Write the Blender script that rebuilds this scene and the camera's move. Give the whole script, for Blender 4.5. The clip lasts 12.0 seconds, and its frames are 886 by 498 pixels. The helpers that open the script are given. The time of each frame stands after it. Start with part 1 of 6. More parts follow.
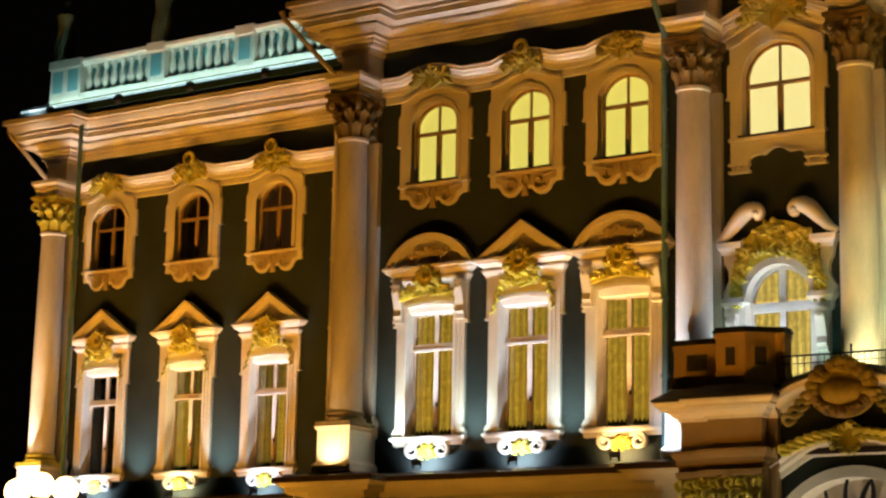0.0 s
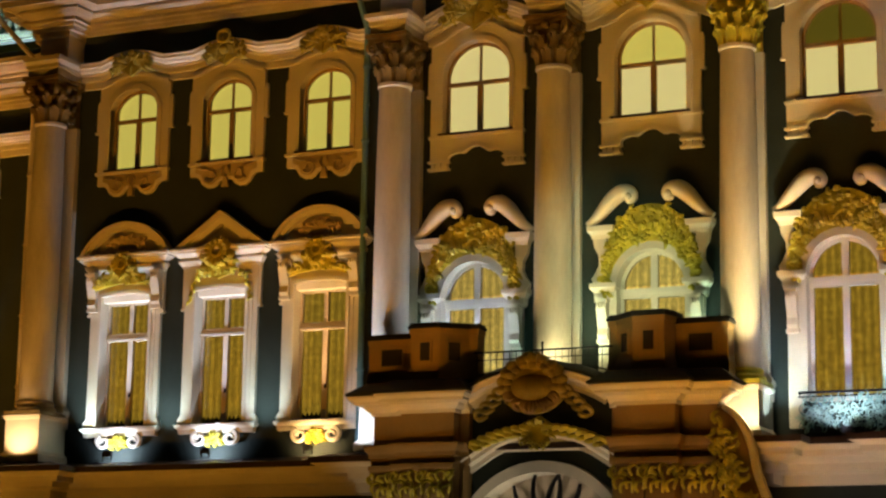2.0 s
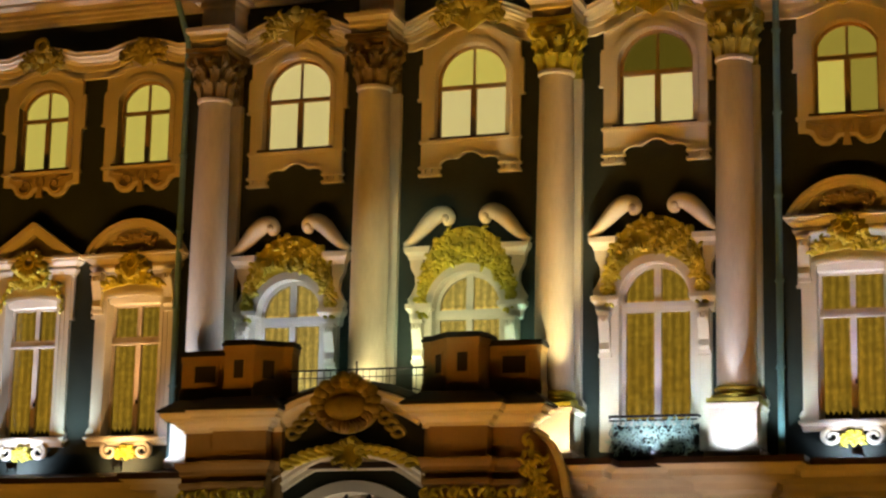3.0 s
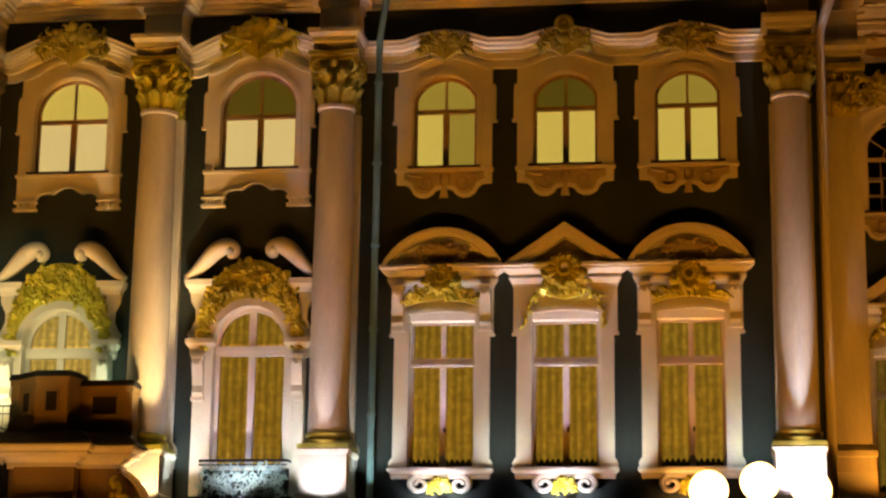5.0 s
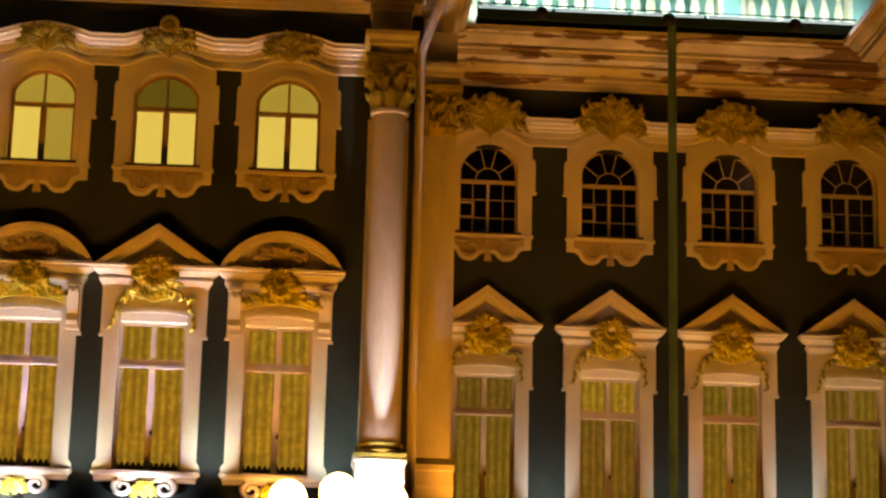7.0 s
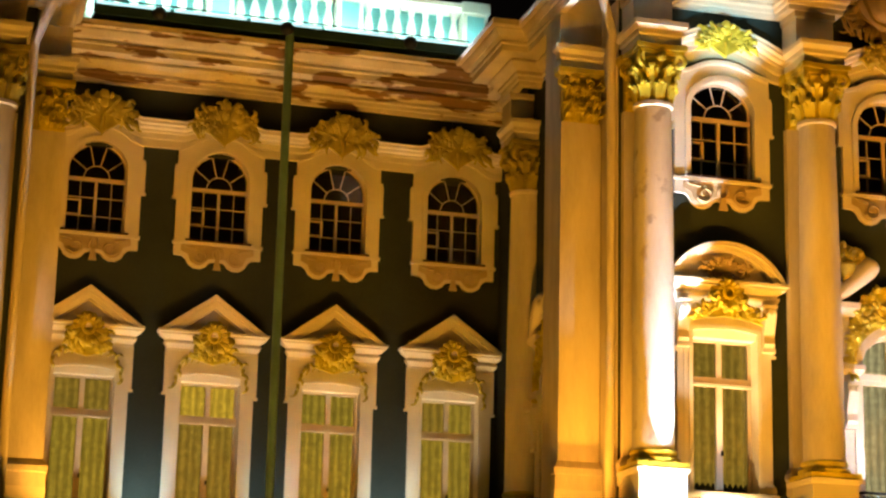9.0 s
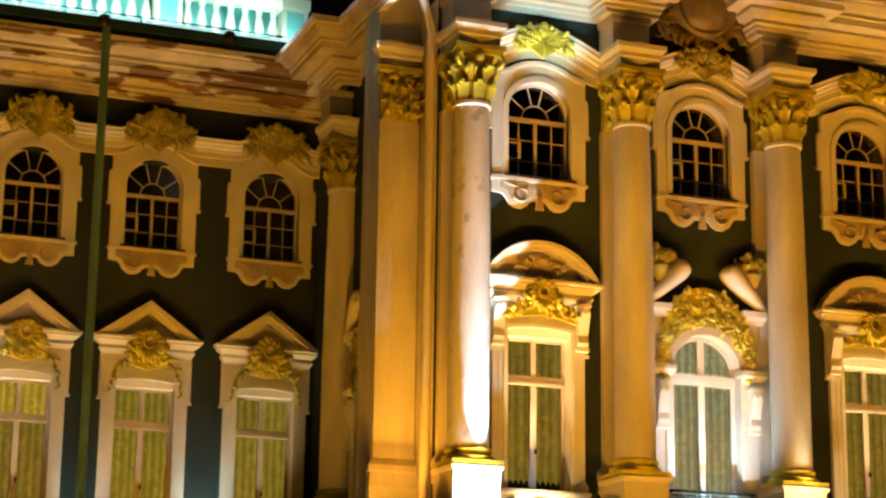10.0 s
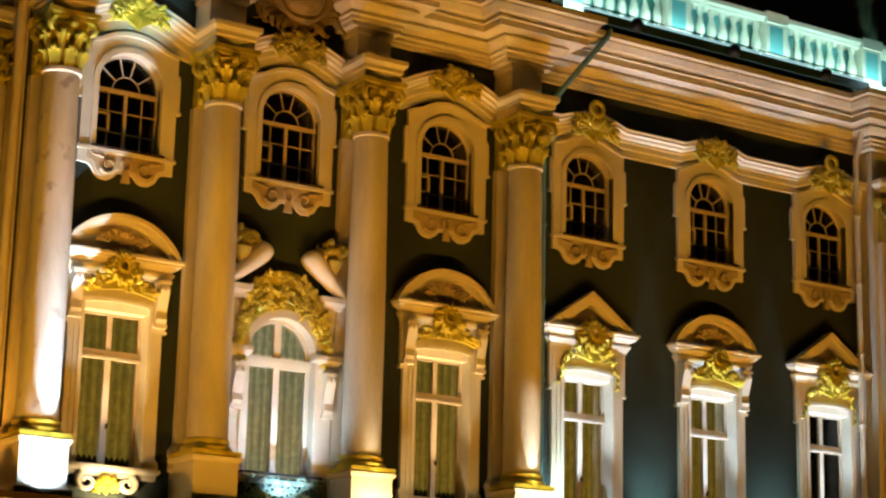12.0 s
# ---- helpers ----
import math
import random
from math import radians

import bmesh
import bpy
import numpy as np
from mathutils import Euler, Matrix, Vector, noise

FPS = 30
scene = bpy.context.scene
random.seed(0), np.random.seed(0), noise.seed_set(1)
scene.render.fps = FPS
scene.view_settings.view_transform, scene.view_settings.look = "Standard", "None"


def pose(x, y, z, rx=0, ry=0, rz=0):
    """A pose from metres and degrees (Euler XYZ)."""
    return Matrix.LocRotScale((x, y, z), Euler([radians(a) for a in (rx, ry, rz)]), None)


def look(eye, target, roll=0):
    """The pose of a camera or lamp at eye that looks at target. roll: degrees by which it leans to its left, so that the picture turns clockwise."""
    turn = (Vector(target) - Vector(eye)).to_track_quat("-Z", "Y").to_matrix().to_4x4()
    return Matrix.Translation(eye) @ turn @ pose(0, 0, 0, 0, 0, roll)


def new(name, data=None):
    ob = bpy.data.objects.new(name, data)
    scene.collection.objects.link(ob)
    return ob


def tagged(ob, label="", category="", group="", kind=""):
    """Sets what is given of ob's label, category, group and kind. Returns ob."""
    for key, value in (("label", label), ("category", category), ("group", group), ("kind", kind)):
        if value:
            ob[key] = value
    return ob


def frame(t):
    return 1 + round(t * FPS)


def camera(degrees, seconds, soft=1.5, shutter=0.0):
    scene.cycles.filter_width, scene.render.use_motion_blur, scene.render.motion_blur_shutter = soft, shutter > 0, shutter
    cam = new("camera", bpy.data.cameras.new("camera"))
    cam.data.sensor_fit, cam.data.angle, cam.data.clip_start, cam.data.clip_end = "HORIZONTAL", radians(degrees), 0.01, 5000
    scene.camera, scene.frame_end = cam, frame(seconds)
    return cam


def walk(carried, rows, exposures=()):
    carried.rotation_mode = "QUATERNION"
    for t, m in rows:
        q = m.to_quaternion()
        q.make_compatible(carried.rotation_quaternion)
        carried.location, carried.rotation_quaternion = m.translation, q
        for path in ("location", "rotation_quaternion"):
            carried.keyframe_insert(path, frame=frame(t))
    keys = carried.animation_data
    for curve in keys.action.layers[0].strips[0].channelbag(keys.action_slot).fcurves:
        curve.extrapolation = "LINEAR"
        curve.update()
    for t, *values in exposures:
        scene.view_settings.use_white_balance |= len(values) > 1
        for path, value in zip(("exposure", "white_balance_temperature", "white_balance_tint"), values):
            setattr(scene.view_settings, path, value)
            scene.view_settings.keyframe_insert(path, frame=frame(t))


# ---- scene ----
EYE = (0.0, 0.0, 1.6)
cam = camera(24.58, 12.0, soft=2.4)
# seconds, yaw to the left, pitch up, roll
TURNS = [
    (0.0, 33.48, 11.39, 1.11), (0.5, 31.42, 11.29, 0.90), (1.0, 29.23, 11.22, 0.83), (1.5, 27.05, 11.23, 0.78),
    (2.0, 24.83, 11.34, 0.87), (2.5, 22.38, 11.58, 0.93), (3.0, 19.58, 11.98, 1.18), (3.2, 18.46, 12.15, 1.12),
    (4.8, 9.19, 13.32, 0.96), (5.0, 8.02, 13.42, 0.82), (5.5, 5.08, 13.60, 1.13), (6.0, 2.19, 13.77, 1.34),
    (6.5, -0.76, 13.84, 1.19), (7.0, -3.72, 13.82, 1.33), (7.2, -4.88, 13.80, 1.38), (8.8, -13.97, 14.26, 1.33),
    (9.0, -15.08, 14.26, 1.40), (9.5, -17.76, 14.31, 1.07), (10.0, -20.39, 14.28, 0.76), (10.5, -23.14, 14.14, 0.78),
    (11.0, -26.20, 14.02, 1.18), (11.5, -29.35, 13.99, 1.44), (12.0, -32.45, 13.94, 1.36),
]


def turned(yaw, pitch, roll):
    a, b = radians(yaw), radians(pitch)
    return look(EYE, (EYE[0] - 50 * math.sin(a) * math.cos(b), EYE[1] + 50 * math.cos(a) * math.cos(b), EYE[2] + 50 * math.sin(b)), roll)


walk(cam, [(t, turned(a, b, c)) for t, a, b, c in TURNS], exposures=[
    (0.0, 0.02, 6500, 13), (1.0, -0.16, 6600, 14), (2.5, -0.66, 6600, 14), (4.0, -0.68, 7000, 26), (5.0, -0.68, 7600, 30), (5.5, -0.60, 8000, 31), (6.5, -0.42, 8100, 31), (7.2, -0.18, 7900, 27), (9.0, 0.52, 6650, 7), (10.0, 0.24, 6350, 1), (11.0, -0.10, 6250, 1), (12.0, -0.12, 6150, 0)])

# ---- plan: wall planes (y) of the bays, from the west end to the east ----
YA, YB, YE, YF = 64.5, 57.5, 63.9, 51.5
WA, WB, WC = (-60.04, -55.3, -50.9), (-38.4, -34.65, -30.9), (-25.45, -19.6, -13.75)
WD, WE, WF, WG = (-8.08, -4.5, -0.92), (5.6, 9.6, 13.55, 17.55), (22.0, 27.2, 32.75), (38.25, 43.4, 48.6)
CB, CC, CD, CF = -41.3, (-27.95, -22.48, -16.6, -11.2), 2.03, (19.58, 24.55, 29.5, 35.15)

# ---- world and lights ----
world = bpy.data.worlds.new("night_sky")
scene.world = world
world.use_nodes = True
world.node_tree.nodes["Background"].inputs["Color"].default_value = (0.012, 0.009, 0.007, 1)
world.node_tree.nodes["Background"].inputs["Strength"].default_value = 0.08

SODIUM, WARM, COOL, CYAN, AMBER, GREENISH = (1.0, 0.43, 0.035), (1.0, 0.66, 0.34), (0.64, 0.76, 1.0), (0.58, 0.98, 1.0), (1.0, 0.42, 0.035), (0.82, 1.0, 0.62)


def lamp(name, kind, eye, target, watts, colour, **size):
    data = bpy.data.lights.new(name, kind)
    data.energy, data.color = watts, colour
    if kind == "AREA":
        data.shape, data.size, data.size_y = "RECTANGLE", size["long"], size["wide"]
        data.spread = radians(size.get("spread", 150))
    else:
        data.shadow_soft_size = size.get("radius", 0.1)
        if kind == "SPOT":
            data.spot_size, data.spot_blend = radians(size["cone"]), size.get("blend", 0.6)
    ob = new(name, data)
    ob.matrix_world = look(eye, target)
    return ob


# ground floodlight rows that wash each wing from below
for x0, x1, wall, aim, watts, colour in ((-66, -45, YA, 19, 1250, SODIUM), (-43, -29, YB, 19, 480, SODIUM), (-29, -12, YB, 30, 720, SODIUM), (-12, 4, YB, 19, 510, SODIUM),
                                         (7, 20, YE, 19, 425, SODIUM), (14, 36, YF, 20, 860, AMBER), (36, 53, YF, 25, 720, SODIUM)):
    lamp("flood_row", "AREA", ((x0 + x1) / 2, wall - 12, 0.7), ((x0 + x1) / 2, wall, aim), watts, colour, long=x1 - x0, wide=0.5, spread=70)
# ledge spots at the foot of the lit columns: column, wall, shift sideways, distance from the wall, aim (height, distance), watts, cone, blend, colour
for x, y, dx, out, aim, near, watts, cone, blend, colour in (
        (-62.55, YA, -0.25, 2.35, 17.9, 0.59, 7500, 21, 0.3, (1.0, 0.84, 0.72)), (CB, YB, 0, 2.35, 17.9, 0.59, 700, 21, 0.6, (1.0, 0.52, 0.16)), (CC[0], YB, -0.95, 2.38, 14.5, 1.3, 4600, 22, 0.5, COOL),
        (CC[2], YB, 1.15, 2.9, 16.0, 0.75, 5200, 32, 0.6, (1.0, 0.86, 0.44)), (CC[3], YB, 0, 2.35, 17.9, 0.59, 3600, 21, 0.4, COOL), (CD, YB, 0, 2.35, 14.6, 1.05, 7000, 15, 0.7, COOL),
        (CF[0], YF, 0.32, 2.35, 17.9, 1.08, 12500, 30, 0.2, COOL), (CF[2], YF, 0.1, 2.35, 12.0, 1.2, 1100, 20, 1.0, (1.0, 0.84, 0.64)), (CF[3], YF, 0.05, 2.35, 11.35, 1.35, 3200, 13, 0.4, (1.0, 0.92, 0.84))):
    lamp("column_spot", "SPOT", (x + dx, y - out, 7.86), (x, y - near, aim), watts, colour, cone=cone, blend=blend, radius=0.04)
# small lamps that light the face of each pedestal
for x, dx, y, watts, colour in ((-62.55, 0, YA, 240, (1.0, 0.84, 0.68)), (CB, 0, YB, 200, WARM), (CC[0], -0.95, YB, 240, COOL), (CC[2], 0.6, YB, 170, (1.0, 0.80, 0.46)), (CC[3], 0, YB, 230, COOL),
                                (CD, 0, YB, 360, COOL), (CF[0], 0, YF, 400, COOL), (CF[2], 0, YF, 240, WARM), (CF[3], 0, YF, 240, (1.0, 0.86, 0.68))):
    lamp("pedestal_lamp", "SPOT", (x + dx, y - 2.5, 8.35), (x + dx * 0.6, y - 1.63, 8.70), watts, colour, cone=92, blend=0.3, radius=0.08)
# unseen cool spot, added for the spill on the wing's first-bay head and frieze
lamp("frieze_fill", "SPOT", (19.5, 30.0, 0.6), (22.3, YF, 23.2), 36000, (0.40, 0.78, 1.0), cone=6.2, blend=0.7, radius=0.1)
# unseen greenish fill in mid-air, added to brighten the middle bay over the porch
lamp("bay_fill", "SPOT", (-14.5, 12.0, 4.0), (-20.8, 57.0, 13.5), 35000, GREENISH, cone=8, blend=0.8, radius=0.2)
# lamps on the terrace of the porch, behind its parapets
lamp("terrace_lamp", "SPOT", (-21.1, 55.75, 9.75), (-21.4, 57.3, 14.5), 420, (1.0, 0.98, 0.52), cone=120, blend=1.0, radius=0.15)
lamp("terrace_lamp", "SPOT", (-22.1, 55.4, 9.8), (-22.4, 56.6, 12.6), 260, (1.0, 0.92, 0.50), cone=110, blend=1.0, radius=0.15)
lamp("terrace_lamp", "SPOT", (-18.4, 55.9, 9.75), (-18.9, 57.4, 14.5), 380, (0.9, 1.0, 0.60), cone=120, blend=1.0, radius=0.15)
# unseen teal-tinted fills, added to brighten and colour the bay wall
for x, watts in ((-27.0, 130), (-23.75, 130), (-21.4, 480), (-17.8, 480)):
    lamp("wall_washer", "SPOT", (x, 56.9, 9.75), (x, 57.45, 14.4), watts, (0.50, 1.0, 0.78), cone=50, blend=1.0, radius=0.08)
# ground spots before the porch
for x, watts in ((-26.0, 850), (-18.6, 420)):
    lamp("porch_spot", "SPOT", (x, 49.2, 0.3), (x, 54.8, 6.2), watts, (1.0, 0.86, 0.58), cone=44, blend=0.8, radius=0.1)
# unseen spot added to brighten the ledge fascia beside the porch
lamp("porch_spot", "SPOT", (-12.6, 50.5, 0.3), (-13.0, 56.6, 7.3), 1900, (1.0, 0.74, 0.58), cone=40, blend=0.9, radius=0.1)
lamp("porch_spot", "SPOT", (-14.2, 50.0, 0.3), (-16.9, 54.8, 7.2), 1500, AMBER, cone=50, blend=0.8, radius=0.1)
# amber floods at the inner corners of the wings
lamp("corner_flood", "SPOT", (13.5, 42.0, 0.6), (21.5, 51.5, 13.0), 6400, AMBER, cone=46, blend=0.7, radius=0.25)
lamp("corner_flood", "SPOT", (17.1, 50.6, 8.0), (18.3, 52.6, 11.0), 430, (1.0, 0.40, 0.04), cone=100, blend=1.0, radius=0.12)
lamp("corner_flood", "SPOT", (4.7, 57.4, 8.0), (3.6, 58.7, 10.8), 380, (1.0, 0.42, 0.05), cone=90, blend=1.0, radius=0.12)
lamp("corner_flood", "SPOT", (8.5, 47.0, 0.6), (3.6, 58.2, 13.0), 3400, AMBER, cone=30, blend=0.8, radius=0.25)
# ledge spots close under the sills of the tall windows: places, wall, watts, colour
for xs, y, watts, colour in ((WA[::2], YA, 640, COOL), (WA[1:2], YA, 600, (1.0, 0.86, 0.56)), (WB[:2], YB, 640, COOL), (WB[2:], YB, 560, (1.0, 0.64, 0.30)), (WD[:2], YB, 600, COOL), (WD[2:], YB, 300, (1.0, 0.55, 0.20)),
                             (WE, YE, 130, (1.0, 0.86, 0.62)), (WF[:1], YF, 620, WARM), (WF[2:], YF, 480, WARM), (WG, YF, 900, COOL)):
    for x in xs:
        lamp("window_spot", "SPOT", (x, y - 0.8, 7.9), (x, y - 0.18, 14.4), 6.0 * watts, colour, cone=44, blend=1.0, radius=0.06)
        if y != YE:
            lamp("sill_lamp", "SPOT", (x, y - 0.85, 7.92), (x, y - 0.02, 8.30), 0.75 * watts, colour, cone=130, blend=1.0, radius=0.05)
# wide spots before the round-headed windows
for x, y, off, z, watts, cone in ((WC[0], YB, 1.0, 9.78, 750, 120), (WC[2], YB, 1.6, 7.9, 900, 120), (WF[1], YF, 1.5, 7.9, 1700, 86)):
    lamp("window_spot", "SPOT", (x, y - off, z), (x, y - 0.05, z + 4.3), watts, COOL, cone=cone, blend=1.0, radius=0.06)
# unseen fill spots over the ledge, added to brighten the wall between the windows
for xs, y, watts in (((-57.7, -53.1), YA, 170), ((-39.6, -36.5, -32.8), YB, 160), ((-15.55, -12.05, -10.0, -6.3, -2.7, 0.75), YB, 125), ((7.6, 11.55, 15.55), YE, 85), ((36.9, 40.8, 46.0), YF, 210)):
    for x in xs:
        lamp("wall_washer", "SPOT", (x, y - 1.4, 7.9), (x, y - 0.02, 10.3), 6.2 * watts, (0.62, 0.88, 1.0), cone=56, blend=1.0, radius=0.08)
# unseen spot added low before the porch, to light the doorway head
lamp("doorway_fill", "SPOT", (-22.3, 54.2, 3.4), (-22.3, 55.6, 7.4), 330, (1.0, 0.86, 0.66), cone=80, blend=0.6, radius=0.15)
# cool strips along the roof edge that light the balustrades
for x0, x1, y, watts in ((-63.5, -46, YA, 200), (5, 18.0, YE, 380), (36.5, 52, YF, 300)):
    lamp("balustrade_strip", "AREA", ((x0 + x1) / 2, y - 1.25, 25.05), ((x0 + x1) / 2, y - 0.2, 26.4), watts, CYAN, long=x1 - x0, wide=0.12, spread=150)
# added lamps at the strip ends, standing in for tube light on neighbouring cornices
for eye, target, watts in (((17.0, 62.2, 25.4), (18.1, 57.0, 24.0), 500), ((50.0, YF - 2.0, 25.5), (49.0, YF - 1.0, 24.0), 30), ((-63.9, YA - 2.0, 25.4), (-63.2, YA - 1.0, 24.0), 60)):
    lamp("tube_spill", "SPOT", eye, target, watts, (0.86, 0.94, 1.0), cone=110, blend=1.0, radius=0.1)


# ---- materials ----
def material(name, colour, rough=0.7, metal=0.0, vary=0.12, scale=3.0, grime=0.25, bump=0.15, fine=40.0, glow=None, streak=False, gloss=0.5):
    m = bpy.data.materials.new(name)
    m.use_nodes = True
    nt = m.node_tree
    n, link = nt.nodes, nt.links.new
    bsdf = n["Principled BSDF"]
    geo = n.new("ShaderNodeNewGeometry")
    mp = n.new("ShaderNodeMapping")
    link(geo.outputs["Position"], mp.inputs["Vector"])
    if streak:
        mp.inputs["Scale"].default_value = (1.0, 1.0, 0.22)
    big = n.new("ShaderNodeTexNoise")
    big.inputs["Scale"].default_value, big.inputs["Detail"].default_value = scale * 0.25, 6
    small = n.new("ShaderNodeTexNoise")
    small.inputs["Scale"].default_value, small.inputs["Detail"].default_value = fine, 4
    for t in (big, small):
        link(mp.outputs["Vector"], t.inputs["Vector"])
    ramp = n.new("ShaderNodeValToRGB")
    dark = tuple(c * (1 - grime) for c in colour)
    lite = tuple(min(1, c * (1 + vary)) for c in colour)
    ramp.color_ramp.elements[0].position, ramp.color_ramp.elements[1].position = 0.32, 0.68
    ramp.color_ramp.elements[0].color, ramp.color_ramp.elements[1].color = (*dark, 1), (*lite, 1)
    mix = n.new("ShaderNodeMix")
    mix.data_type, mix.blend_type = "RGBA", "OVERLAY"
    mix.inputs["Factor"].default_value = 0.18
    link(big.outputs["Fac"], ramp.inputs["Fac"])
    link(ramp.outputs["Color"], mix.inputs[6])
    link(small.outputs["Fac"], mix.inputs[7])
    link(mix.outputs[2], bsdf.inputs["Base Color"])
    rr = n.new("ShaderNodeMapRange")
    rr.inputs[3].default_value, rr.inputs[4].default_value = max(0.05, rough - 0.12), min(1, rough + 0.12)
    link(small.outputs["Fac"], rr.inputs[0])
    link(rr.outputs[0], bsdf.inputs["Roughness"])
    bsdf.inputs["Metallic"].default_value = metal
    bsdf.inputs["Specular IOR Level"].default_value = gloss
    bp = n.new("ShaderNodeBump")
    bp.inputs["Strength"].default_value, bp.inputs["Distance"].default_value = bump, 0.02
    link(small.outputs["Fac"], bp.inputs["Height"])
    link(bp.outputs["Normal"], bsdf.inputs["Normal"])
    if glow:
        bsdf.inputs["Emission Color"].default_value = (*glow[0], 1)
        bsdf.inputs["Emission Strength"].default_value = glow[1]
        if len(glow) > 2:  # woven cloth: the light shows through it unevenly
            wave, lace, both, soft, shade, tint = (n.new("ShaderNode" + k) for k in ("TexWave", "TexVoronoi", "Math", "Math", "MapRange", "Mix"))
            fold, motif, em = n.new("ShaderNodeMapping"), n.new("ShaderNodeMapping"), n.new("ShaderNodeMapRange")
            fold.inputs["Scale"].default_value, motif.inputs["Scale"].default_value = (1.0, 0.0, 0.04), (1.25, 0.0, 0.9)
            wave.inputs["Scale"].default_value, wave.inputs["Distortion"].default_value, wave.inputs["Detail Scale"].default_value = 1.25, 1.8, 0.7
            lace.inputs["Scale"].default_value, lace.inputs["Randomness"].default_value = glow[2] * 0.46, 0.6
            both.operation, both.inputs[1].default_value = "MULTIPLY_ADD", -0.95
            for node, low, high in ((em, 0.68 * glow[1], 1.5 * glow[1]), (shade, 0.75, 1.15)):
                node.inputs[1].default_value, node.inputs[2].default_value, node.inputs[3].default_value, node.inputs[4].default_value = -0.50, 0.35, low, high
            for way, tex in ((fold, wave), (motif, lace)):
                link(geo.outputs["Position"], way.inputs["Vector"])
                link(way.outputs["Vector"], tex.inputs["Vector"])
            soft.operation, soft.inputs[1].default_value = "MULTIPLY", 0.5
            link(wave.outputs["Fac"], soft.inputs[0])
            link(soft.outputs[0], both.inputs[2])
            link(lace.outputs["Distance"], both.inputs[0])
            link(both.outputs[0], em.inputs[0])
            link(both.outputs[0], shade.inputs[0])
            link(em.outputs[0], bsdf.inputs["Emission Strength"])
            tint.data_type, tint.blend_type = "RGBA", "MULTIPLY"
            tint.inputs["Factor"].default_value = 1.0
            link(mix.outputs[2], tint.inputs[6])
            link(shade.outputs[0], tint.inputs[7])
            link(tint.outputs[2], bsdf.inputs["Base Color"])
    return m


def flaking_material():
    """Cream plaster whose paint has come off in patches, down to brown render."""
    m = material("flaking_plaster", (0.68, 0.62, 0.53), 0.8, vary=0.10, scale=2.5, grime=0.30, bump=0.3, fine=20)
    n, link = m.node_tree.nodes, m.node_tree.links.new
    bsdf = n["Principled BSDF"]
    paint = bsdf.inputs["Base Color"].links[0].from_socket
    patch, cut, mix = n.new("ShaderNodeTexNoise"), n.new("ShaderNodeValToRGB"), n.new("ShaderNodeMix")
    stretch = n.new("ShaderNodeMapping")
    stretch.inputs["Scale"].default_value = (0.30, 0.5, 1.5)
    link(n["Geometry"].outputs["Position"], stretch.inputs["Vector"])
    link(stretch.outputs["Vector"], patch.inputs["Vector"])
    patch.inputs["Scale"].default_value, patch.inputs["Detail"].default_value = 1.6, 7
    cut.color_ramp.elements[0].position, cut.color_ramp.elements[1].position = 0.555, 0.575
    mix.data_type = "RGBA"
    mix.inputs[7].default_value = (0.20, 0.12, 0.06, 1)
    link(patch.outputs["Fac"], cut.inputs["Fac"])
    link(cut.outputs["Color"], mix.inputs["Factor"])
    link(paint, mix.inputs[6])
    link(mix.outputs[2], bsdf.inputs["Base Color"])
    return m


def blistered_material():
    """Column plaster patched and blistered by damp, uneven under raking light."""
    m = material("blistered_plaster", (0.70, 0.65, 0.54), 0.7, vary=0.14, scale=4.0, grime=0.32, bump=0.25, fine=18, streak=True)
    n, link = m.node_tree.nodes, m.node_tree.links.new
    bsdf = n["Principled BSDF"]
    fine = bsdf.inputs["Normal"].links[0].from_node
    paint = bsdf.inputs["Base Color"].links[0].from_socket
    lump, swell, cut, mix = n.new("ShaderNodeTexNoise"), n.new("ShaderNodeBump"), n.new("ShaderNodeValToRGB"), n.new("ShaderNodeMix")
    link(n["Geometry"].outputs["Position"], lump.inputs["Vector"])
    lump.inputs["Scale"].default_value, lump.inputs["Detail"].default_value = 1.7, 3
    swell.inputs["Strength"].default_value, swell.inputs["Distance"].default_value = 0.5, 0.022
    link(lump.outputs["Fac"], swell.inputs["Height"])
    link(swell.outputs["Normal"], fine.inputs["Normal"])
    cut.color_ramp.elements[0].position, cut.color_ramp.elements[1].position = 0.60, 0.68
    mix.data_type = "RGBA"
    mix.inputs[7].default_value = (0.48, 0.42, 0.33, 1)
    link(lump.outputs["Fac"], cut.inputs["Fac"])
    link(cut.outputs["Color"], mix.inputs["Factor"])
    link(paint, mix.inputs[6])
    link(mix.outputs[2], bsdf.inputs["Base Color"])
    return m


WALL = material("teal_stucco", (0.039, 0.049, 0.042), 0.95, vary=0.15, scale=1.2, grime=0.32, bump=0.25, fine=25, gloss=0.08)
TRIM = material("white_plaster", (0.72, 0.66, 0.51), 0.75, vary=0.08, scale=2.0, grime=0.16, bump=0.2, fine=30)
COLUMN = material("column_plaster", (0.70, 0.63, 0.48), 0.7, vary=0.14, scale=4.0, grime=0.32, bump=0.25, fine=18, streak=True)
CORNICE = material("cornice_plaster", (0.68, 0.61, 0.48), 0.8, vary=0.10, scale=2.5, grime=0.30, bump=0.3, fine=20)
FLAKING = flaking_material()
BLISTERED = blistered_material()
# gilding in three tones, each darker than the one before
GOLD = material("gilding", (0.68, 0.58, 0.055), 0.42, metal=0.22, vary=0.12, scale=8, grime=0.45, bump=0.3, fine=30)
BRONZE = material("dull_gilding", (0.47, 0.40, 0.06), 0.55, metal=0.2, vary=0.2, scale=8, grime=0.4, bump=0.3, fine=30)
